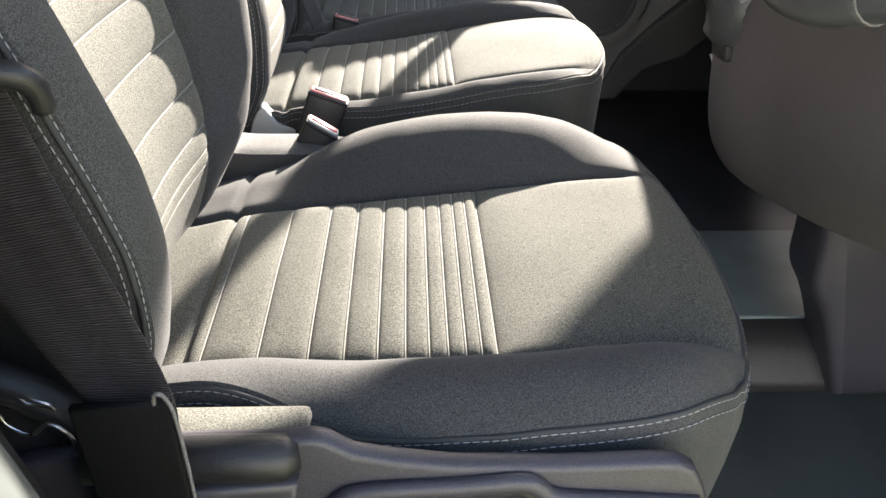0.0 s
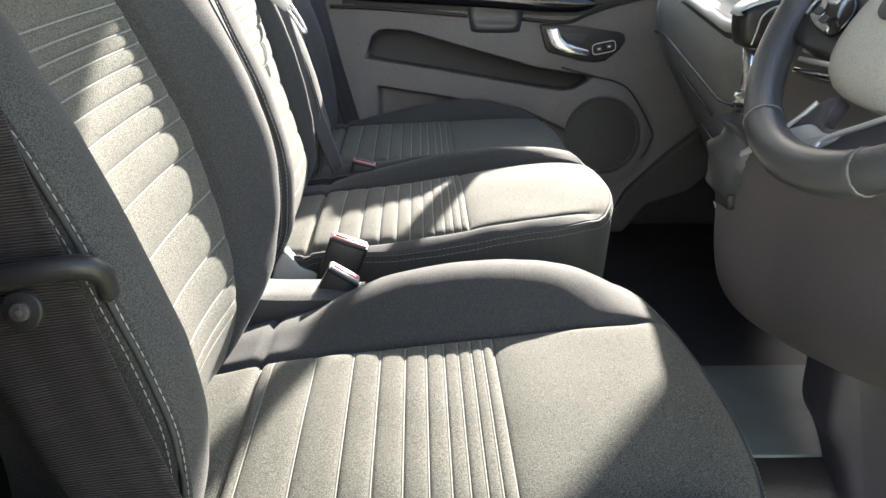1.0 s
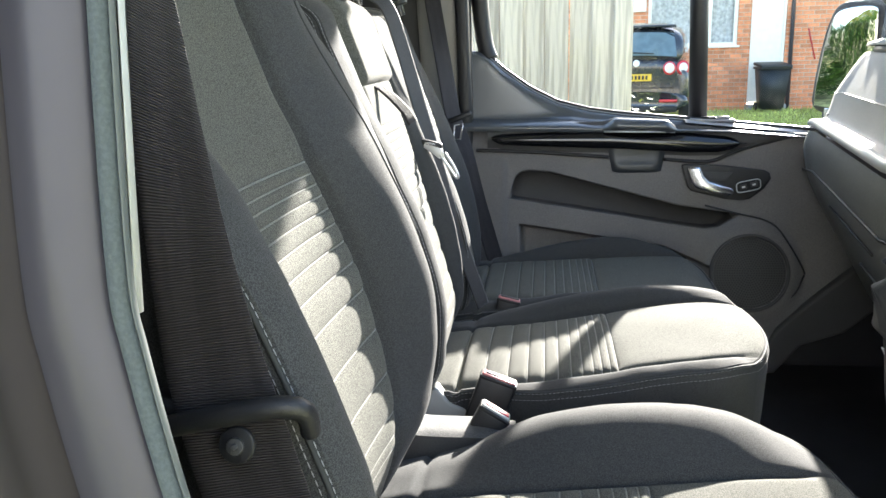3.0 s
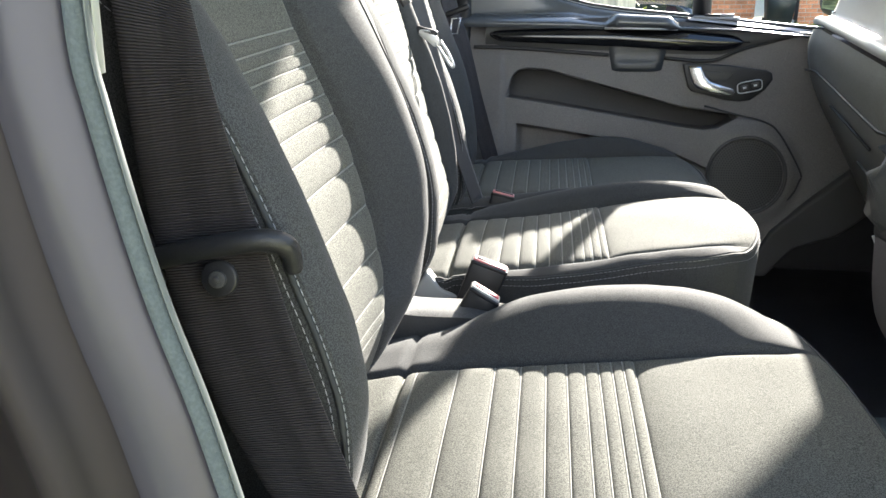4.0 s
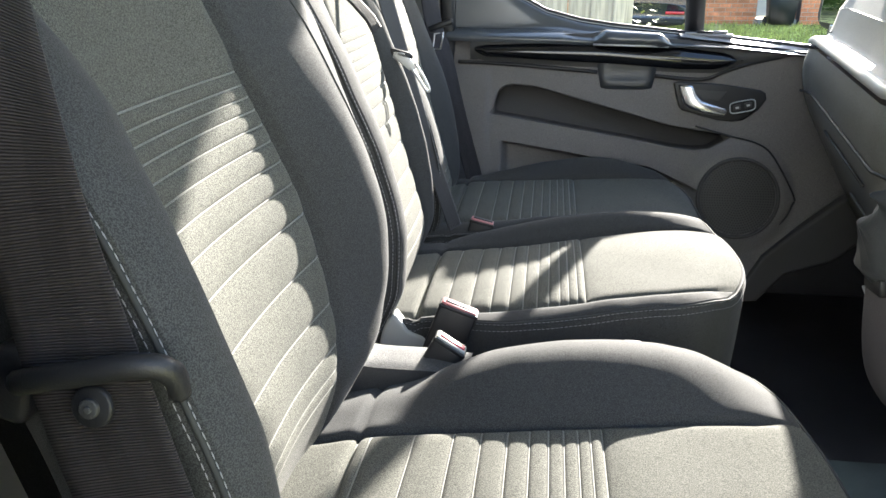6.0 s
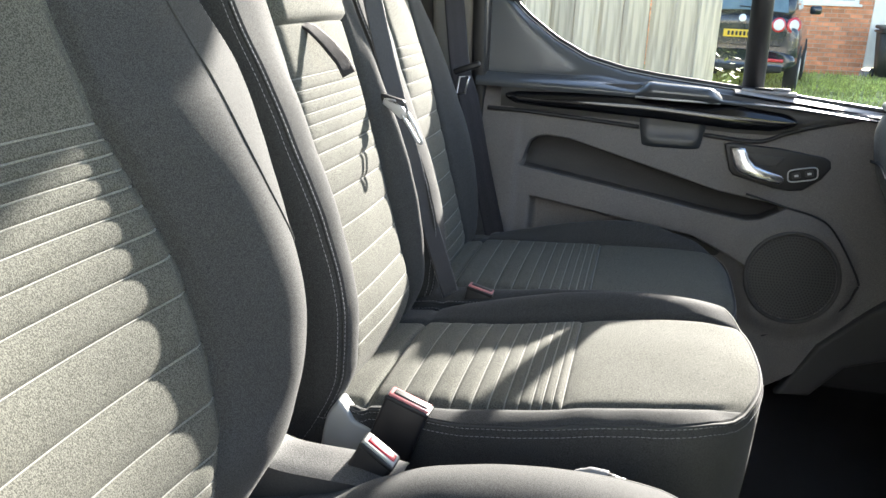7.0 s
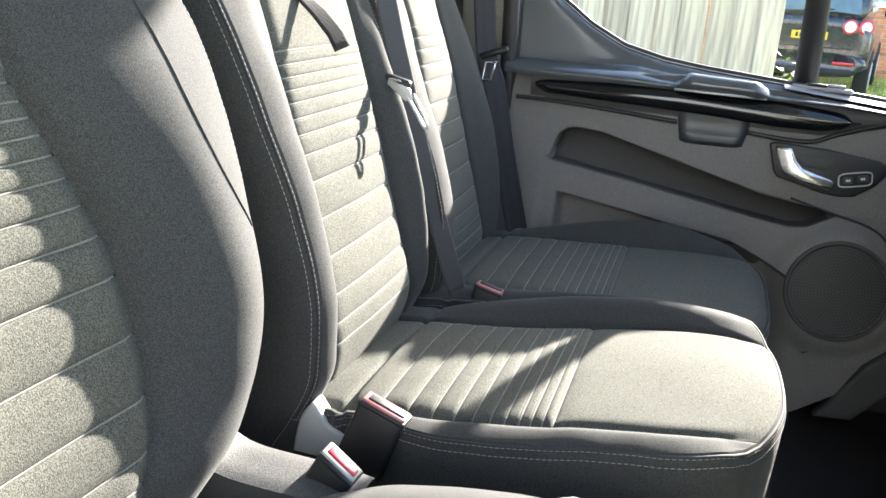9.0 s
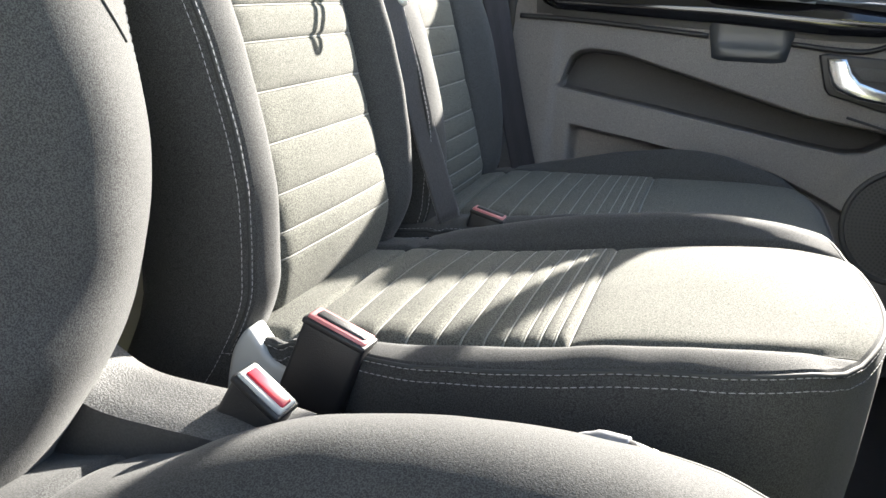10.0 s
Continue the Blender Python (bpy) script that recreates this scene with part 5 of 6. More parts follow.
# driver's belt: webbing, guide loop, button, sleeve
belt = thing("seat_belt", "black seat belt in a plastic guide beside the driver's seat", "seat belt", (0.04, -0.25, 0.42))
left = spline([(-0.06, -0.385, 1.2), (-0.028, -0.30, 0.98), (-0.012, -0.252, 0.874), (-0.013, -0.246, 0.79), (-0.009, -0.245, 0.70), (-0.001, -0.245, 0.632), (0.022, -0.25, 0.56), (0.05, -0.2575, 0.51), (0.07, -0.264, 0.482), (0.074, -0.265, 0.46)], 70)
right = spline([(-0.055, -0.34, 1.2), (-0.02, -0.262, 0.98), (0.0, -0.228, 0.866), (0.018, -0.232, 0.775), (0.034, -0.238, 0.705), (0.054, -0.241, 0.636), (0.076, -0.246, 0.57), (0.1, -0.254, 0.51), (0.112, -0.264, 0.482), (0.112, -0.265, 0.46)], 70)
here(part("webbing", ribbon(list(zip(left, right)), 0.0016, 10, 0.001), WEB, belt, "black ribbed webbing"), belt)
guide = tube(spline([(-0.012, -0.236, 0.621), (0.0, -0.249, 0.628), (0.02, -0.2535, 0.634), (0.04, -0.2535, 0.638), (0.056, -0.251, 0.640), (0.0655, -0.247, 0.638), (0.069, -0.242, 0.632), (0.0685, -0.238, 0.622)], 30), 0.0053, 10, flat=1.15)
here(part("guide_loop", guide, PLASTIC, belt, "black plastic belt guide"), belt)
here(part("guide_bracket", box((0.02, 0.02, 0.04), (-0.018, -0.226, 0.618), (0, 15, 0), 0.005), PLASTIC, belt), belt)
button = here(part("stop_button", disc(0.0098, 0.004, (0.0335, -0.2505, 0.619), (82, 0, 0), 0.0012, 28), PLASTIC, belt, "round black stop button"), belt)
for r, d in ((0.0046, 0.0028), (0.0018, 0.004)):
    part("boss", disc(r, 0.003, (0.0335, -0.2505 - d, 0.619 + d * 0.14), (82, 0, 0), 0.0006, 20), PLASTIC_DARK, button)
sleeve = prism([(0.066, 0.487), (0.1135, 0.489), (0.1165, 0.43), (0.118, 0.36), (0.075, 0.36)], 1, -0.277, -0.270, 0.002)
here(part("sleeve", sleeve, SLEEVE, belt, "black folded belt sleeve"), belt)
here(part("sleeve_loop", tube(spline([(0.106, -0.274, 0.486), (0.108, -0.278, 0.496), (0.112, -0.278, 0.496), (0.1155, -0.277, 0.485), (0.117, -0.276, 0.46), (0.118, -0.274, 0.42)], 16), 0.0011, 6), PLASTIC_GREY, belt, "thin wire loop"), belt)

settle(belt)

# driver's seat base and trims, parts of the seat
BASE = [(-0.06, 0.04), (-0.06, 0.42), (0.0, 0.45), (0.05, 0.463), (0.1, 0.469), (0.16, 0.47), (0.175, 0.472), (0.184, 0.47), (0.198, 0.46), (0.22, 0.455), (0.249, 0.4505), (0.309, 0.4485), (0.362, 0.45), (0.374, 0.449), (0.384, 0.443), (0.391, 0.43), (0.395, 0.42), (0.392, 0.04)]
here(part("base_side", prism(BASE, 1, -0.256, -0.242, 0.005), PLASTIC_PURPLE, driver, "charcoal plastic base side"), driver)
here(part("base_side", prism([(x, min(z, 0.36)) for x, z in BASE], 1, 0.262, 0.28, 0.006), PLASTIC_PURPLE, driver), driver)
here(part("base_box", box((0.42, 0.42, 0.3), (0.17, 0.02, 0.19), bevel=0.02), PLASTIC, driver), driver)
here(part("hinge_bar", tube([(0.06, -0.257, 0.461), (0.162, -0.257, 0.461), (0.169, -0.255, 0.461)], [0.0125, 0.0125, 0.008], 16, up=(0, 1, 0)), PLASTIC, driver, "rounded charcoal hinge cover"), driver)
tray = prism([(0.05, 0.30), (0.06, 0.425), (0.072, 0.438), (0.088, 0.444), (0.169, 0.4505), (0.164, 0.425), (0.166, 0.3)], 1, -0.268, -0.254, 0.004)
here(part("base_tray", tray, PLASTIC_PURPLE, driver), driver)
rim = tube(spline([(0.178, -0.2575, 0.34), (0.182, -0.2575, 0.42), (0.189, -0.259, 0.442), (0.205, -0.259, 0.449), (0.25, -0.259, 0.4515), (0.286, -0.259, 0.4545), (0.296, -0.259, 0.451), (0.308, -0.259, 0.442), (0.352, -0.2585, 0.437), (0.388, -0.2575, 0.433)], 60), 0.0055, 10)
here(part("recess_rim", rim, PLASTIC_PURPLE, driver), driver).location.z -= 0.013
here(part("recess", prism([(0.188, 0.33), (0.19, 0.435), (0.204, 0.4455), (0.286, 0.45), (0.3, 0.44), (0.305, 0.33)], 1, -0.2575, -0.25, 0.001), PLASTIC, driver, "black lever recess"), driver).location.z -= 0.013
here(part("height_lever", prism([(0.207, 0.434), (0.29, 0.4415), (0.297, 0.433), (0.292, 0.39), (0.212, 0.385)], 1, -0.264, -0.2585, 0.0025), PLASTIC_PURPLE, driver, "grey height lever"), driver).location.z -= 0.013
here(part("adjuster_knob", disc(0.018, 0.014, (0.345, -0.262, 0.392), (90, 0, 0), 0.004, 24), PLASTIC, driver), driver)
here(part("side_shelf", box((0.1, 0.036, 0.01), (0.122, -0.233, 0.4595), (-16, 0, 0), 0.004), FABRIC, driver), driver)
here(part("recline_dial", tube([(-0.014 + 0.072 * math.cos(a), -0.238, 0.434 + 0.072 * math.sin(a)) for a in [i / 40 * math.tau for i in range(40)]], 0.011, 10, closed=True, up=(0, 1, 0)), PLASTIC, driver, "black round recline dial"), driver)
here(part("dial_face", disc(0.068, 0.014, (-0.014, -0.236, 0.434), (90, 0, 0), 0.003, 40), PLASTIC, driver), driver)
here(part("wire_clip", tube(spline([(0.01, -0.254, 0.498), (0.021, -0.255, 0.495), (0.026, -0.255, 0.484), (0.036, -0.255, 0.478), (0.046, -0.255, 0.485), (0.055, -0.255, 0.476), (0.056, -0.255, 0.462)], 24), 0.0011, 6), STEEL, driver, "steel wire clip"), driver)
here(part("clip_eye", tube([(0.036, -0.256, 0.505), (0.05, -0.256, 0.499), (0.052, -0.256, 0.495), (0.039, -0.256, 0.5)], 0.0008, 6, closed=True, up=(0, 1, 0)), STEEL, driver), driver)
# inner side trims between the seats
def ledge_at(u, v):
    x = -0.03 + 0.185 * u
    y = 0.238 + 0.055 * v
    rise = 0.03 * math.exp(-((x + 0.02) / 0.035) ** 2)
    return (x, y, 0.406 + rise - 0.004 * max(u - 0.8, 0) / 0.2 - 0.003 * (2 * v - 1) ** 4)


here(part("inner_trim", grid([i / 24 for i in range(25)], [i / 8 for i in range(9)], ledge_at), PLASTIC_TRIM, driver, "pale grained inner side trim"), driver)
for v, drop in ((0, -0.004), (1, 0.004)):
    here(part("trim_side", grid([i / 24 for i in range(25)], [0, 0.3, 1], lambda u, w: (ledge_at(u, v)[0], ledge_at(u, v)[1] + drop * w, ledge_at(u, v)[2] - 0.05 * w)), PLASTIC_DARK, driver), driver)
fin = [(p.x, p.y) for p in spline([(0.022, 0.335, 0), (0.026, 0.36, 0), (0.032, 0.38, 0), (0.044, 0.396, 0), (0.053, 0.387, 0), (0.064, 0.374, 0), (0.084, 0.366, 0), (0.088, 0.35, 0), (0.086, 0.335, 0)], 40)]
here(part("hinge_trim", prism(fin, 1, 0.388, 0.412, 0.004), WHITE_TRIM, bench, "pale plastic hinge trim"), bench)
here(part("tilt_lever", tube(spline([(0.292, 0.285, 0.335), (0.299, 0.293, 0.385), (0.309, 0.296, 0.41), (0.322, 0.296, 0.4175), (0.333, 0.294, 0.419), (0.34, 0.293, 0.419)], 20), [0.0055] * 12 + [0.0062] * 8, 12), PLASTIC_LIGHT, driver, "pale tilt lever"), driver)
here(part("lever_grip", tube([(0.338, 0.293, 0.4195), (0.345, 0.292, 0.4185), (0.352, 0.291, 0.4172)], 0.0048, 12), PLASTIC_DARK, driver, "dark lever grip"), driver)
here(part("lever_cap", tube([(0.3515, 0.291, 0.4173), (0.3542, 0.2907, 0.4168), (0.3548, 0.2906, 0.4167)], [0.0052, 0.0052, 0.0036], 12), WHITE_TRIM, driver, "pale end cap"), driver)

# bench frame
here(part("bench_base", prism([(-0.08, 0.04), (-0.08, 0.33), (0.44, 0.33), (0.46, 0.29), (0.44, 0.04)], 1, 0.43, 1.1, 0.01), PLASTIC, bench, "black bench box"), bench)
for y in (0.52, 0.62, 0.90, 0.99):
    here(part("headrest_post", tube([(-0.086, y, 0.9), (-0.108, y, 1.0), (-0.122, y, 1.07)], 0.006, 10), CHROME, bench, "chrome headrest post"), bench)
    here(part("post_collar", disc(0.016, 0.014, (-0.092, y, 0.925), (0, -14, 0), 0.003, 20), PLASTIC, bench), bench)
for yc in (0.57, 0.945):
    here(part("headrest", tube(spline([(-0.11, yc - 0.12, 1.11), (-0.1, yc - 0.06, 1.13), (-0.1, yc + 0.06, 1.13), (-0.11, yc + 0.12, 1.11)], 16), [0.05] * 16, 14, up=(1, 0, 0)), FABRIC_SIDE, bench, "charcoal fabric headrest"), bench)
strap_ob = part("pull_strap", ribbon([((-0.052, 0.521, 0.787), (-0.05, 0.543, 0.789)), ((-0.043, 0.525, 0.782), (-0.04, 0.547, 0.785)), ((-0.027, 0.526, 0.767), (-0.021, 0.548, 0.771)), ((-0.01, 0.529, 0.747), (-0.003, 0.55, 0.752)), ((-0.002, 0.531, 0.731), (0.006, 0.55, 0.737))], 0.0024, 6), WEB, None, "black pull strap")
here(strap_ob, bench)

# buckles
def buckle(p, q, label, depth=0.075, group="belt buckles", face=None, button=None):
    """A belt buckle whose top runs from p to q, with the red button in it."""
    p, q = Vector(p), Vector(q)
    ob = thing("belt_buckle", label, "buckle", tuple((p + q) / 2 - Vector((0, 0, depth))), group)
    d = (q - p).normalized()
    side = Vector((0, 1, 0))
    up = d.cross(side) * -1
    if up.z < 0:
        up = -up
    m = Matrix((d, side, up)).transposed().to_4x4()
    m.translation = (p + q) / 2 - ob.location
    size = (q - p).length
    for name, dims, at, mat, bev in (("casing", (size, 0.023, depth), (0, 0, -depth / 2 - 0.003), PLASTIC, 0.004), ("rim", (size * 1.02, 0.0245, 0.005), (0, 0, -0.0035), PLASTIC, 0.0015), ("face", (size * 0.94, 0.0195, 0.004), (0, 0, -0.0006), face or WHITE_TRIM, 0.0018), ("button", (size * 0.8, 0.0105, 0.003), (size * 0.02, -0.0005, 0.0014), button or RED, 0.0014)):
        bm = box(dims, at, (0, 0, 0), bev)
        bmesh.ops.transform(bm, matrix=m, verts=bm.verts)
        part(name, bm, mat, ob, "release button" if name == "button" else "")
    return settle(ob)


buckle((0.108, 0.374, 0.458), (0.154, 0.376, 0.441), "black belt buckle with a red top, leaning beside the middle seat", face=BUCKLE_PINK, button=PLASTIC)
buckle((0.116, 0.275, 0.453), (0.15, 0.269, 0.435), "black belt buckle with a red button beside the driver's seat")
buckle((0.106, 0.772, 0.468), (0.146, 0.770, 0.459), "black belt buckle with a red top between the passenger seats", face=BUCKLE_PINK, button=PLASTIC)

# the two passenger belts
def strap(rows, width, name, label):
    """A belt along the places, facing the camera's side."""
    pts = spline(rows, 50)
    out = []
    for i, p in enumerate(pts):
        d = (pts[min(i + 1, 49)] - pts[max(i - 1, 0)]).normalized()
        s = d.cross(Vector((0.75, -0.66, 0.2))).normalized() * width / 2
        out.append((p - s, p + s))
    return out


mid_belt = thing("seat_belt", "grey seat belt hanging down the middle seat with its steel tongue", "seat belt", (0.05, 0.74, 0.45))
here(part("webbing", ribbon(strap([(-0.12, 0.70, 1.0), (-0.07, 0.70, 0.965), (-0.045, 0.70, 0.90), (-0.02, 0.70, 0.81), (0.0, 0.71, 0.735), (0.018, 0.728, 0.66), (0.045, 0.75, 0.56), (0.08, 0.765, 0.45)], 0.03, "webbing", ""), 0.0016, 8), WEB_GREY, mid_belt, "grey webbing"), mid_belt)
tong = join(prism([(-0.006, 0.690), (0.010, 0.688), (0.024, 0.676), (0.027, 0.664), (0.018, 0.662), (0.004, 0.673), (-0.007, 0.681)], 1, 0.690, 0.694, 0.001), tube(spline([(0.02, 0.692, 0.668), (0.032, 0.692, 0.650), (0.044, 0.692, 0.632), (0.048, 0.692, 0.634), (0.04, 0.692, 0.652), (0.027, 0.692, 0.672)], 24), 0.0024, 6, up=(0, 1, 0)))
tong_ob = here(part("tongue", tong, SILVER, mid_belt, "bright steel belt tongue"), mid_belt)
grip_ob = here(part("tongue_grip", box((0.042, 0.014, 0.011), (0.002, 0.697, 0.686), (0, 14, 0), 0.004), PLASTIC, mid_belt, "black tongue grip"), mid_belt)
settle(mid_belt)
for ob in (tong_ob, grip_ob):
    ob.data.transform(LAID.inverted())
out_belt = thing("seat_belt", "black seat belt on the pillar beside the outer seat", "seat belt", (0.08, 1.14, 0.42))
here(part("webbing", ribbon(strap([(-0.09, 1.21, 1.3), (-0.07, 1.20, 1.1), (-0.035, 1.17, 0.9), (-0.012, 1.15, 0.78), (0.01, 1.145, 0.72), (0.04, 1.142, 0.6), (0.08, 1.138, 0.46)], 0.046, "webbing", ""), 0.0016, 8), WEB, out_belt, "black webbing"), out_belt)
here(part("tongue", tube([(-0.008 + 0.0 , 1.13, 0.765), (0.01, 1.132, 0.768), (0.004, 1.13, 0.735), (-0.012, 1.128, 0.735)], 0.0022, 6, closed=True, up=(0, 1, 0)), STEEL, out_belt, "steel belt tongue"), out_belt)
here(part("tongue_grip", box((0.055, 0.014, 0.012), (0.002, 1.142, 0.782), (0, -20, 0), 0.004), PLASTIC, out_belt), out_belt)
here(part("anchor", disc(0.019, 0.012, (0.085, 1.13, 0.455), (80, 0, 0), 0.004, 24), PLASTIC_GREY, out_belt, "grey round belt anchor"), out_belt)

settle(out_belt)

# ---- outside ----
def ground_z(y):
    return -0.62 + 0.1 * math.exp(-((y - 12.7) / 2.5) ** 2)


g = grid([-300, -80, -30] + [-15 + i * 1.0 for i in range(51)] + [50, 90, 300], [-200, -60, -20, -5] + [i * 0.75 for i in range(34)] + [30, 45, 80, 200, 400], lambda x, y: (x, y, ground_z(y) + 0.03 * noise.noise((x * 0.7, y * 0.7, 0))), flip=False)
tagged(finish("ground", g, SOIL), "grassy ground rising towards the house", "ground", kind="structure")

# blades of grass on the visible lawn
blades = bmesh.new()
rng = random.Random(4)
for i in range(12000):
    x, y = rng.uniform(0.8, 7.5), rng.uniform(10.5, 17.9)
    h, a = rng.uniform(0.04, 0.13) * (1.6 if rng.random() < 0.05 else 1), rng.uniform(0, math.tau)
    z = ground_z(y)
    c, s = math.cos(a) * 0.012, math.sin(a) * 0.012
    lean = (rng.uniform(-0.05, 0.05), rng.uniform(-0.05, 0.05))
    v = [blades.verts.new(p) for p in ((x - c, y - s, z), (x + c, y + s, z), (x + lean[0], y + lean[1], z + h))]
    blades.faces.new(v)
tagged(finish("grass", blades, GRASS, smooth=False), "patchy green lawn grass", "grass", kind="stuff")

# fence of upright boards, seen through the window
fence = thing("fence", "tall weathered timber board fence on the lawn's edge", "fence", (-1.5, 4.0, ground_z(4.0)))
FENCE_END, FENCE_Y = 0.6, 4.0
mesh_boards = []
for k in range(5):
    bm = box((0.1275, 0.022, 2.9), (0, 0, 1.45), (0, 0, 0), 0.008, 2)
    for v in bm.verts:
        v.co.x += 0.004 * noise.noise((v.co.z * 1.3, k, 0))
        v.co.z += 0.01 * noise.noise((v.co.x * 30, k * 3, 1))
    me = bpy.data.meshes.new("board")
    bm.to_mesh(me)
    bm.free()
    me.materials.append(FENCE_WOOD)
    mesh_boards.append(me)
for i in range(44):
    ob = new("board", mesh_boards[i % 5])
    ob.parent = fence
    ob.location = (FENCE_END - 0.1 - i * 0.1265 + 1.5, (0.016 if i % 2 else 0.0), -0.08)
    ob.rotation_euler = (0, radians(rng.uniform(-0.2, 0.2)), radians(rng.uniform(-1, 1)))
here(part("fence_post", box((0.1, 0.1, 3.0), (FENCE_END, FENCE_Y, ground_z(4.0) + 1.5), bevel=0.008), FENCE_WOOD, fence, "square timber post"), fence)
here(part("fence_rail", box((5.6, 0.05, 0.08), (FENCE_END - 2.85, FENCE_Y + 0.05, ground_z(4.0) + 0.5), bevel=0.006), FENCE_WOOD, fence), fence)

# weeds at the foot of the fence and the house
def tall_weed(name, x, y, n, height, label):
    bm = bmesh.new()
    for i in range(n):
        foot = Vector((x + rng.uniform(-0.05, 0.05), y + rng.uniform(-0.08, 0.08), ground_z(y)))
        tip = foot + Vector((rng.uniform(-0.06, 0.12), rng.uniform(-0.1, 0.1), height * rng.uniform(0.72, 1.0)))
        side = Vector((0.002, 0, 0))
        bm.faces.new([bm.verts.new(p) for p in (foot - side, foot + side, tip)])
        for k in range(14):
            q = foot.lerp(tip, 0.45 + 0.55 * k / 13)
            d = Vector((rng.uniform(-1, 1), rng.uniform(-1, 1), rng.uniform(-0.5, 0.6))).normalized() * rng.uniform(0.03, 0.06)
            w = d.cross(Vector((0, 0, 1))).normalized() * 0.011
            bm.faces.new([bm.verts.new(p) for p in (q, q + d * 0.5 + w, q + d, q + d * 0.5 - w)])
    return tagged(finish(name, bm, GREEN_B, smooth=False), label, "plant")


tall_weed("weed", FENCE_END + 0.075, FENCE_Y - 0.02, 16, 1.24, "tall green weed growing at the fence post")

# the house
HY = 18.2
house = thing("house", "red brick house with a white door and window", "house", (4.5, HY, -0.62))


def at_house(name, bm, mat, label="", parent=None, smooth=False):
    ob = part(name, bm, mat, parent or house, label, smooth)
    if not parent:
        ob.matrix_parent_inverse = Matrix.Translation(house.location).inverted()
    return ob


def wall(x0, x1, z0, z1):
    at_house("wall", box((x1 - x0, 0.3, z1 - z0), ((x0 + x1) / 2, HY + 0.15, (z0 + z1) / 2), bevel=0), MORTAR, "mortar wall faced with red bricks")


TOP_Z = 4.6
wall(-8, 2.41, -0.8, TOP_Z), wall(2.41, 4.33, -0.8, 0.78), wall(2.41, 4.33, 2.05, TOP_Z), wall(4.33, 4.6, -0.8, TOP_Z), wall(4.6, 5.34, 1.9, TOP_Z), wall(5.34, 14, -0.8, TOP_Z), wall(4.6, 5.34, -0.8, -0.5)
window_h = at_house("window", box((1.92, 0.08, 0.07), (3.37, HY + 0.06, 0.82), bevel=0.01), UPVC, "white framed window with net curtain")
for x in (2.45, 3.74, 4.29):
    at_house("frame", box((0.08, 0.08, 1.2), (x, HY + 0.06, 1.45), bevel=0.01), UPVC, "", window_h)
at_house("frame", box((1.92, 0.08, 0.07), (3.37, HY + 0.06, 2.02), bevel=0.01), UPVC, "", window_h)
at_house("sill", box((2.0, 0.16, 0.05), (3.37, HY - 0.03, 0.765), bevel=0.01), UPVC, "", window_h)
at_house("curtain", grid([2.45 + i * 0.02 for i in range(93)], [0.8, 1.2, 1.6, 2.0], lambda x, z: (x, HY + 0.14 + 0.012 * math.sin(x * 40) + 0.006 * math.sin(x * 17), z), flip=False), NET, "", window_h, True)
at_house("room_shade", box((1.9, 0.02, 1.3), (3.37, HY + 0.28, 1.42), bevel=0), PLASTIC_DARK, "", window_h)
at_house("front_door", box((0.66, 0.06, 2.3), (4.97, HY + 0.09, 0.7), bevel=0.01), UPVC, "plain white front door")
for x in (4.63, 5.31):
    at_house("door_frame", box((0.05, 0.1, 2.36), (x, HY + 0.05, 0.72), bevel=0.01), UPVC)
at_house("step", box((0.8, 0.4, 0.14), (4.97, HY - 0.12, -0.56), bevel=0.01), PLASTIC_LIGHT)
at_house("meter_box", box((0.3, 0.12, 0.4), (2.2, HY - 0.05, 1.75), bevel=0.01), UPVC)
at_house("drainpipe", tube([(5.46, HY - 0.06, -0.62), (5.44, HY - 0.06, 4.4)], 0.042, 12), PLASTIC_PURPLE, "dark drainpipe", None, True)
at_house("hose", tube(spline([(5.8, HY - 0.03, 1.1), (5.86, HY - 0.05, 0.85), (5.98, HY - 0.03, 0.45)], 10), 0.015, 6), TAIL, "", None, True)
at_house("roof", prism([(HY - 0.4, 4.5), (HY + 4, 7.0), (HY + 8.4, 4.5)], 0, -8.3, 14.3, 0.02), TYRE, "dark tiled roof")

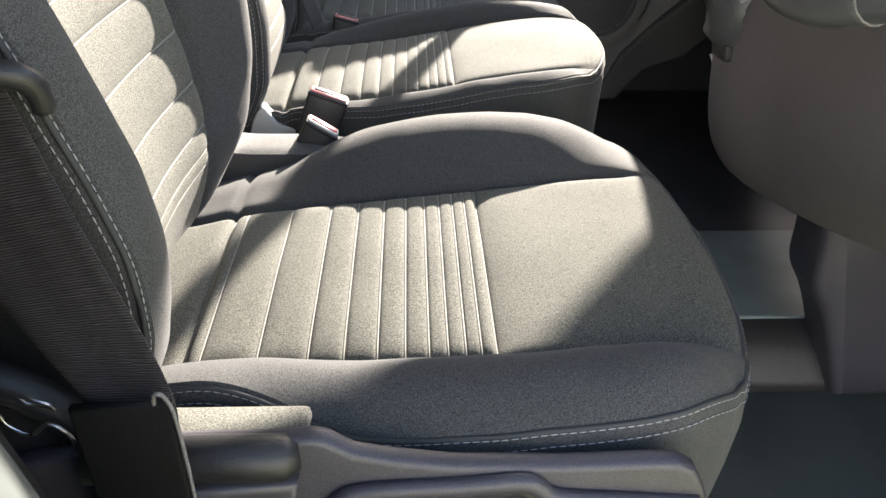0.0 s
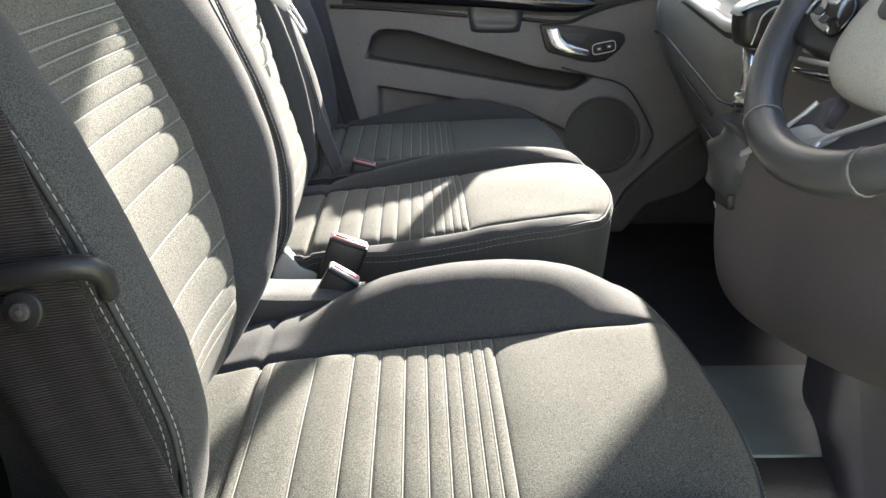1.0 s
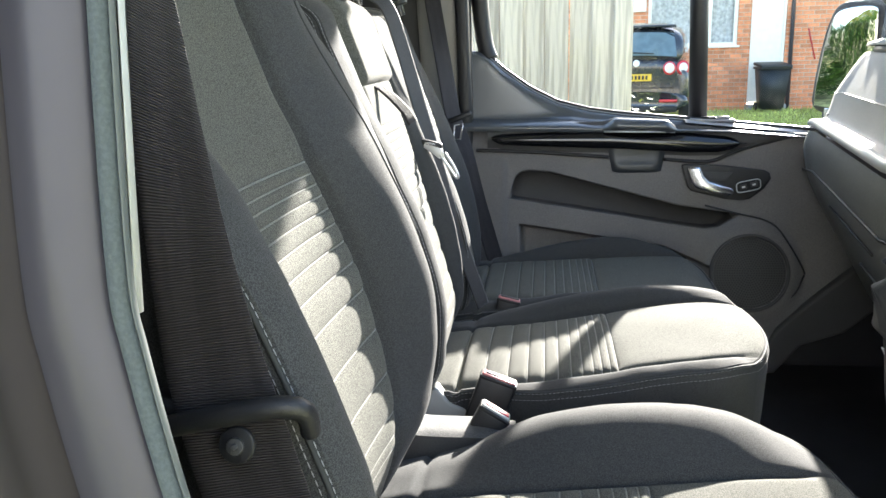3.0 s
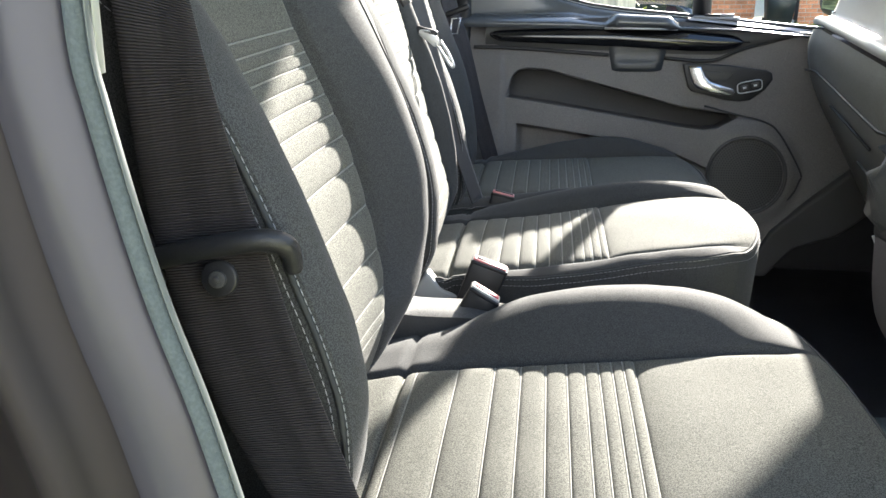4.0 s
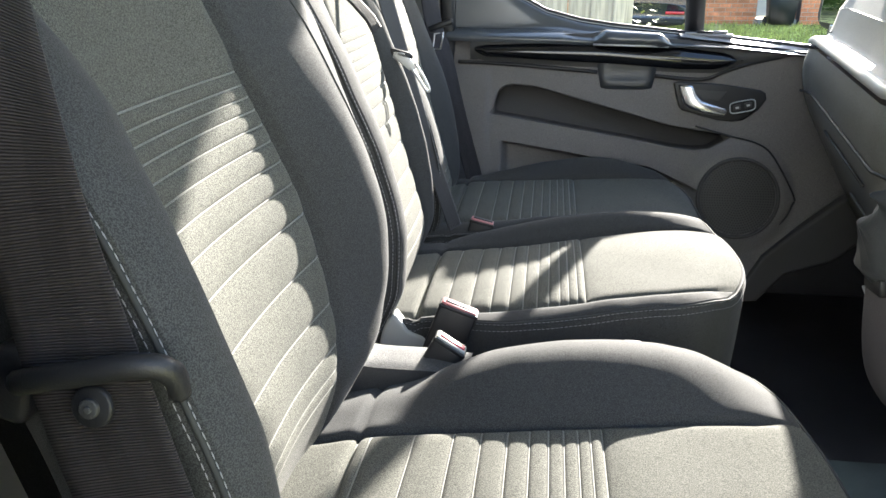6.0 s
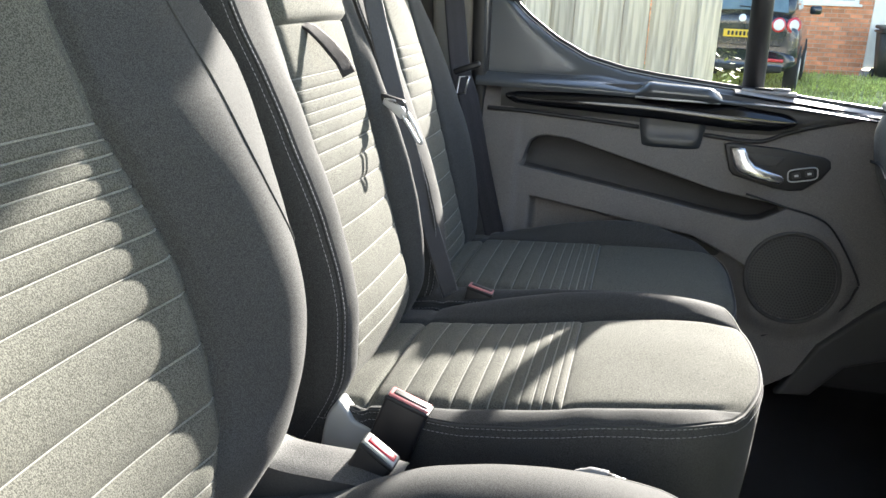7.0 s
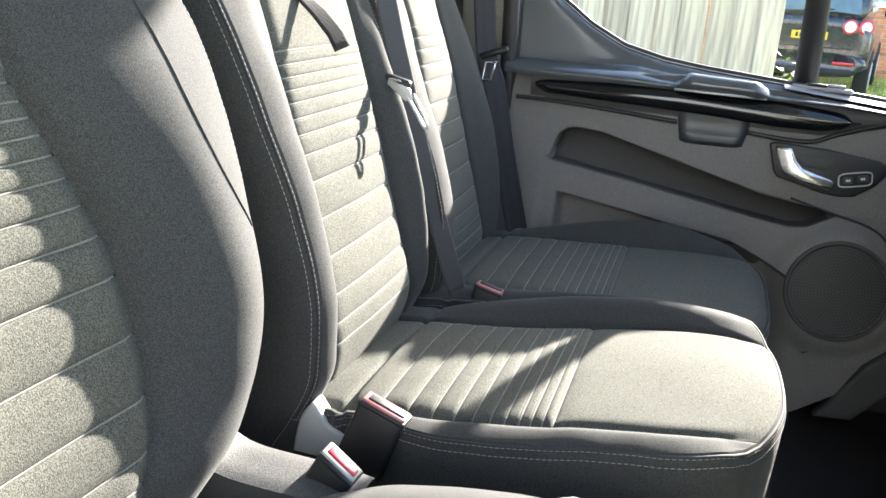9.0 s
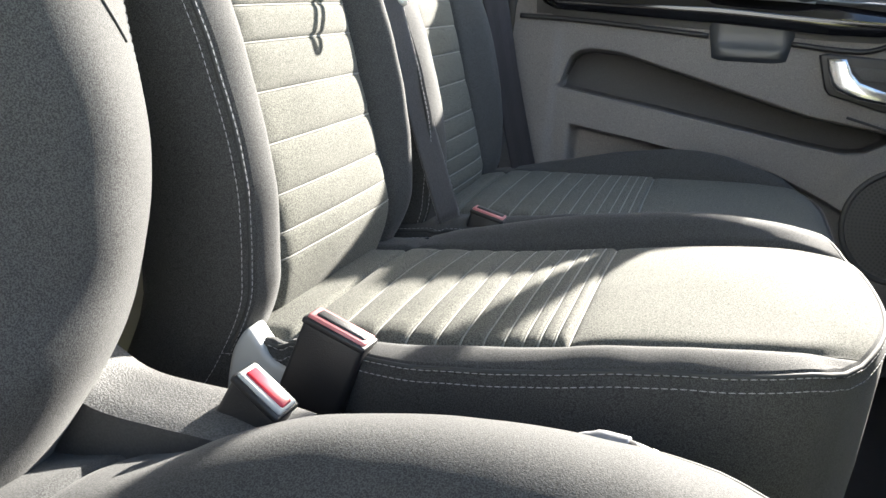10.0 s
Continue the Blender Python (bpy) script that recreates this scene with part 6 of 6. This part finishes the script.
# the bricks beside the front door, proud of the mortar; the rest of the visible wall in one part
brick_mesh = []
for k in range(3):
    bm = box((0.232, 0.02, 0.076), (0, 0, 0), (0, 0, 0), 0.004, 1)
    me = bpy.data.meshes.new("brick")
    bm.to_mesh(me)
    bm.free()
    me.materials.append(BRICK_SINGLE)
    brick_mesh.append(me)
rest = bmesh.new()
count = 0
for row in range(32):
    z = -0.58 + row * 0.0875
    for col in range(-8, 24):
        x = 2.0 + col * 0.244 + (0.122 if row % 2 else 0)
        x0, x1 = x - 0.116, x + 0.116
        for h0, h1, low, high in ((2.41, 4.33, 0.75, 2.08), (4.6, 5.34, -1.0, 1.92)):
            if low < z < high and x1 > h0 and x0 < h1:
                x0, x1 = (x0, h0) if x0 < h0 else (h1, x1)
        if x1 - x0 < 0.025:
            continue
        if 5.42 < x < 7.2 and count < 300 and x1 - x0 > 0.21:
            ob = new("brick", brick_mesh[(row + col) % 3])
            ob.parent = house
            ob.location = Vector((x, HY - 0.002 + 0.002 * rng.random(), z)) - house.location
            count += 1
        else:
            d, y = (x1 - x0) / 2, HY - 0.012 - 0.002 * rng.random()
            x = (x0 + x1) / 2
            v = [rest.verts.new(p) for p in ((x - d, y, z - 0.038), (x + d, y, z - 0.038), (x + d, y, z + 0.038), (x - d, y, z + 0.038), (x - d, HY + 0.01, z - 0.038), (x + d, HY + 0.01, z - 0.038), (x + d, HY + 0.01, z + 0.038), (x - d, HY + 0.01, z + 0.038))]
            for q in ((0, 1, 2, 3), (0, 4, 5, 1), (1, 5, 6, 2), (2, 6, 7, 3), (3, 7, 4, 0)):
                rest.faces.new([v[i] for i in q])
rest_ob = at_house("brickwork", rest, BRICK_REST, "red brickwork")
rest_ob["kind"] = "stuff"

# wheelie bin
bin_ = thing("wheelie_bin", "black plastic wheelie bin beside the house door", "bin", (4.93, 17.5, ground_z(17.5)))
bm = bmesh.new()
bmesh.ops.create_cube(bm, size=1)
for v in bm.verts:
    t = v.co.z + 0.5
    v.co = Vector((v.co.x * (0.44 + 0.14 * t), v.co.y * (0.45 + 0.2 * t), 0.06 + t * 0.88))
bmesh.ops.bevel(bm, geom=bm.edges[:], offset=0.03, segments=2, affect="EDGES")
part("tub", bm, BIN, bin_)
part("lid", box((0.62, 0.74, 0.07), (0, 0, 0.98), (4, 0, 0), 0.025), BIN, bin_)
part("rim", box((0.63, 0.7, 0.05), (0, 0, 0.92), (0, 0, 0), 0.015), BIN, bin_)
for s in (-1, 1):
    part("wheel", disc(0.1, 0.05, (s * 0.24, 0.24, 0.1), (0, 90, 0), 0.01, 20), TYRE, bin_)
part("handle", tube([(-0.2, 0.37, 0.98), (0.2, 0.37, 0.98)], 0.018, 8), BIN, bin_)

# parked car, tail towards the van
car = thing("parked_car", "dark blue-black hatchback parked behind the fence", "car", (1.6, 12.7, ground_z(12.7)))


def loft(rings):
    bm = bmesh.new()
    R = [[bm.verts.new(p) for p in r] for r in rings]
    for a, b in zip(R, R[1:]):
        for k in range(len(a)):
            bm.faces.new([a[k], a[(k + 1) % len(a)], b[(k + 1) % len(a)], b[k]])
    bm.faces.new(R[0]), bm.faces.new(R[-1][::-1])
    bmesh.ops.recalc_face_normals(bm, faces=bm.faces[:])
    return bm


def oblong(y, w, lo, hi, n=28, power=4.0, lean=0.0):
    """A rounded cross-section of the car at y."""
    out = []
    for i in range(n):
        c, d = math.cos(i / n * math.tau), math.sin(i / n * math.tau)
        k = (abs(c) ** power + abs(d) ** power) ** (-1 / power)
        z = (lo + hi) / 2 + (hi - lo) / 2 * d * k
        out.append((w * c * k, y + lean * (z - lo), z))
    return out


part("body", loft([oblong(*q) for q in ((0.02, 0.70, 0.52, 0.98), (0.0, 0.80, 0.44, 1.06), (0.05, 0.86, 0.32, 1.12), (0.3, 0.885, 0.26, 1.16), (0.9, 0.9, 0.24, 1.17), (2.4, 0.9, 0.24, 1.13), (3.3, 0.88, 0.25, 1.06), (3.9, 0.82, 0.28, 0.94), (4.15, 0.7, 0.34, 0.8))]), CARPAINT, car, "dark blue-black car body")
part("cabin", loft([oblong(y, w, 1.0, h, 28, 3.2, k) for y, w, h, k in ((0.1, 0.74, 1.56, 0.34), (0.3, 0.76, 1.66, 0.3), (1.0, 0.77, 1.72, 0.1), (2.0, 0.76, 1.69, 0.0), (2.7, 0.74, 1.5, -0.3), (3.2, 0.7, 1.12, -0.6))]), CARPAINT, car)
part("rear_window", grid([-1 + i / 7 for i in range(15)], [i / 6 for i in range(7)], lambda u, s: (u * (0.66 - 0.07 * s), 0.064 + 0.02 * u * u + 0.21 * s, 1.2 + 0.36 * s - 0.03 * u * u), flip=False), CARGLASS, car, "rear window with the sky's reflection in its colour")
part("roof_spoiler", box((1.24, 0.2, 0.035), (0, 0.34, 1.64), (-6, 0, 0), 0.015), CARPAINT, car)
part("rear_wiper", box((0.36, 0.012, 0.016), (0.1, 0.07, 1.235), (0, 4, 0), 0.004), TYRE, car)
part("tailgate_seam", tube([(x, -0.012 + 0.03 * abs(x) ** 3, 0.7) for x in [-0.62 + i * 0.124 for i in range(11)]], 0.008, 6), TYRE, car)
part("bumper", loft([oblong(y, w, 0.34, 0.64, 24, 3.0) for y, w in ((-0.06, 0.7), (-0.08, 0.78), (-0.02, 0.86), (0.2, 0.89))]), CARPAINT, car)
part("bumper_trim", box((1.4, 0.1, 0.1), (0, -0.03, 0.37), bevel=0.03), TYRE, car)
for s in (-1, 1):
    lamp = part("tail_lamp", disc(0.105, 0.03, (s * 0.55, -0.004, 1.0), (86, 0, s * 6), 0.008, 28), TAIL, car, "round tail lamp with a red rim and a pale lens")
    part("lens", disc(0.08, 0.036, (s * 0.55, -0.006, 1.0), (86, 0, s * 6), 0.008, 24), TAIL_WHITE, lamp)
    lamp = part("tail_lamp", disc(0.115, 0.04, (s * 0.765, 0.045, 1.0), (86, 0, s * 30), 0.008, 28), TAIL, car, "round tail lamp with a red rim and a pale lens")
    part("lens", disc(0.08, 0.046, (s * 0.765, 0.043, 1.0), (86, 0, s * 30), 0.008, 24), TAIL_WHITE, lamp)
    part("reflector", box((0.3, 0.03, 0.045), (s * 0.55, -0.085, 0.5), (0, 0, s * 4), 0.01), TAIL, car)
    part("door_mirror", box((0.2, 0.1, 0.14), (s * 0.99, 2.45, 1.2), bevel=0.04), CARPAINT, car)
    part("side_window", grid([0.55 + i * 0.2 for i in range(11)], [0, 0.5, 1], lambda y, q: (s * (0.79 - 0.1 * q), y, 1.19 + (0.36 - 0.12 * max(y - 1.9, 0)) * q), flip=s > 0), CARGLASS, car)
    for y in (0.75, 3.3):
        part("wheel_arch", disc(0.37, 0.2, (s * 0.805, y, 0.33), (0, 90, 0), 0.02, 32), TYRE, car)
        wh = part("wheel", disc(0.31, 0.2, (s * 0.815, y, 0.3), (0, 90, 0), 0.03, 32), TYRE, car)
        part("rim", disc(0.2, 0.21, (s * 0.82, y, 0.3), (0, 90, 0), 0.01, 24), SILVER, wh)
part("number_plate", box((0.52, 0.012, 0.11), (0, -0.028, 0.86), (-4, 0, 0), 0.004), PLATE, car, "yellow number plate")
for i in range(7):
    part("plate_bar", box((0.035, 0.004, 0.06), (-0.18 + i * 0.06, -0.036, 0.86), (-4, 0, 0), 0), TYRE, car)
part("badge", disc(0.055, 0.012, (0, 0.0, 1.08), (84, 0, 0), 0.003, 24), SILVER, car)
car.rotation_euler, car.scale = (0, 0, radians(-11)), (0.93, 1, 1)

# hedge and tree behind the camera's side, seen in the wing mirror
def leafy(name, spots, n, size, mat, label, category, trunk=None):
    ob = thing(name, label, category, (spots[0][0], spots[0][1], ground_z(spots[0][1])))
    bm = bmesh.new()
    for i in range(n):
        cx, cy, cz, rx, ry, rz = spots[i % len(spots)]
        d = Vector((rng.gauss(0, 1), rng.gauss(0, 1), rng.gauss(0, 1))).normalized() * rng.uniform(0.75, 1.05)
        c = Vector((cx + d.x * rx, cy + d.y * ry, cz + d.z * rz))
        a = Vector((rng.uniform(-1, 1), rng.uniform(-1, 1), rng.uniform(-1, 1))).normalized() * size * rng.uniform(0.6, 1.3)
        b = a.orthogonal().normalized() * size * 0.45
        bm.faces.new([bm.verts.new(p) for p in (c - a, c + b, c + a, c - b)])
    here(part("crown", bm, mat, ob, smooth=False), ob)
    if trunk:
        here(part("trunk", tube(trunk, [0.16, 0.12, 0.07], 10), FENCE_WOOD, ob), ob)
    return ob


leafy("hedge", [(-5.0, 1.3 + i * 0.45, 0.5, 0.4, 0.45, 1.15) for i in range(7)], 36000, 0.036, GREEN_A, "dense green garden hedge", "hedge")
leafy("tree", [(-13.2, 2.8, 2.9, 0.9, 1.0, 0.8), (-13, 1.2, 2.5, 0.9, 1.0, 0.8), (-13.5, 4.2, 2.6, 0.8, 0.9, 0.7), (-13.4, -0.1, 2.2, 0.7, 0.9, 0.7), (-12.8, 2.0, 1.9, 0.9, 1.1, 0.8), (-12.9, 3.4, 1.8, 0.8, 1.0, 0.7)], 16000, 0.085, GREEN_B, "yellow-green leafy garden tree", "tree", [(-13.2, 2.6, -0.62), (-13.2, 2.6, 0.8), (-13.2, 2.7, 2.4)])

# an unseen wall added beyond the open driver's door to bounce fill light inside
far = box((30, 0.3, 6.0), (1.0, -9.5, 2.3), bevel=0.02)
tagged(finish("wall_opposite", far, BOUNCE_GREY, smooth=False), "unseen grey wall added to bounce light into the cab", "wall", kind="structure")

# windscreen
ws = grid([-0.36 + i * 0.1 for i in range(17)], [i / 6 for i in range(7)], lambda y, s: (1.30 - 0.66 * s + 0.04 * math.sin(s * math.pi), y, 0.84 + 0.62 * s))
ws_ob = tagged(finish("windscreen", ws, GLASS), "clear windscreen glass", "windscreen", kind="structure")
ws_ob.visible_shadow = False
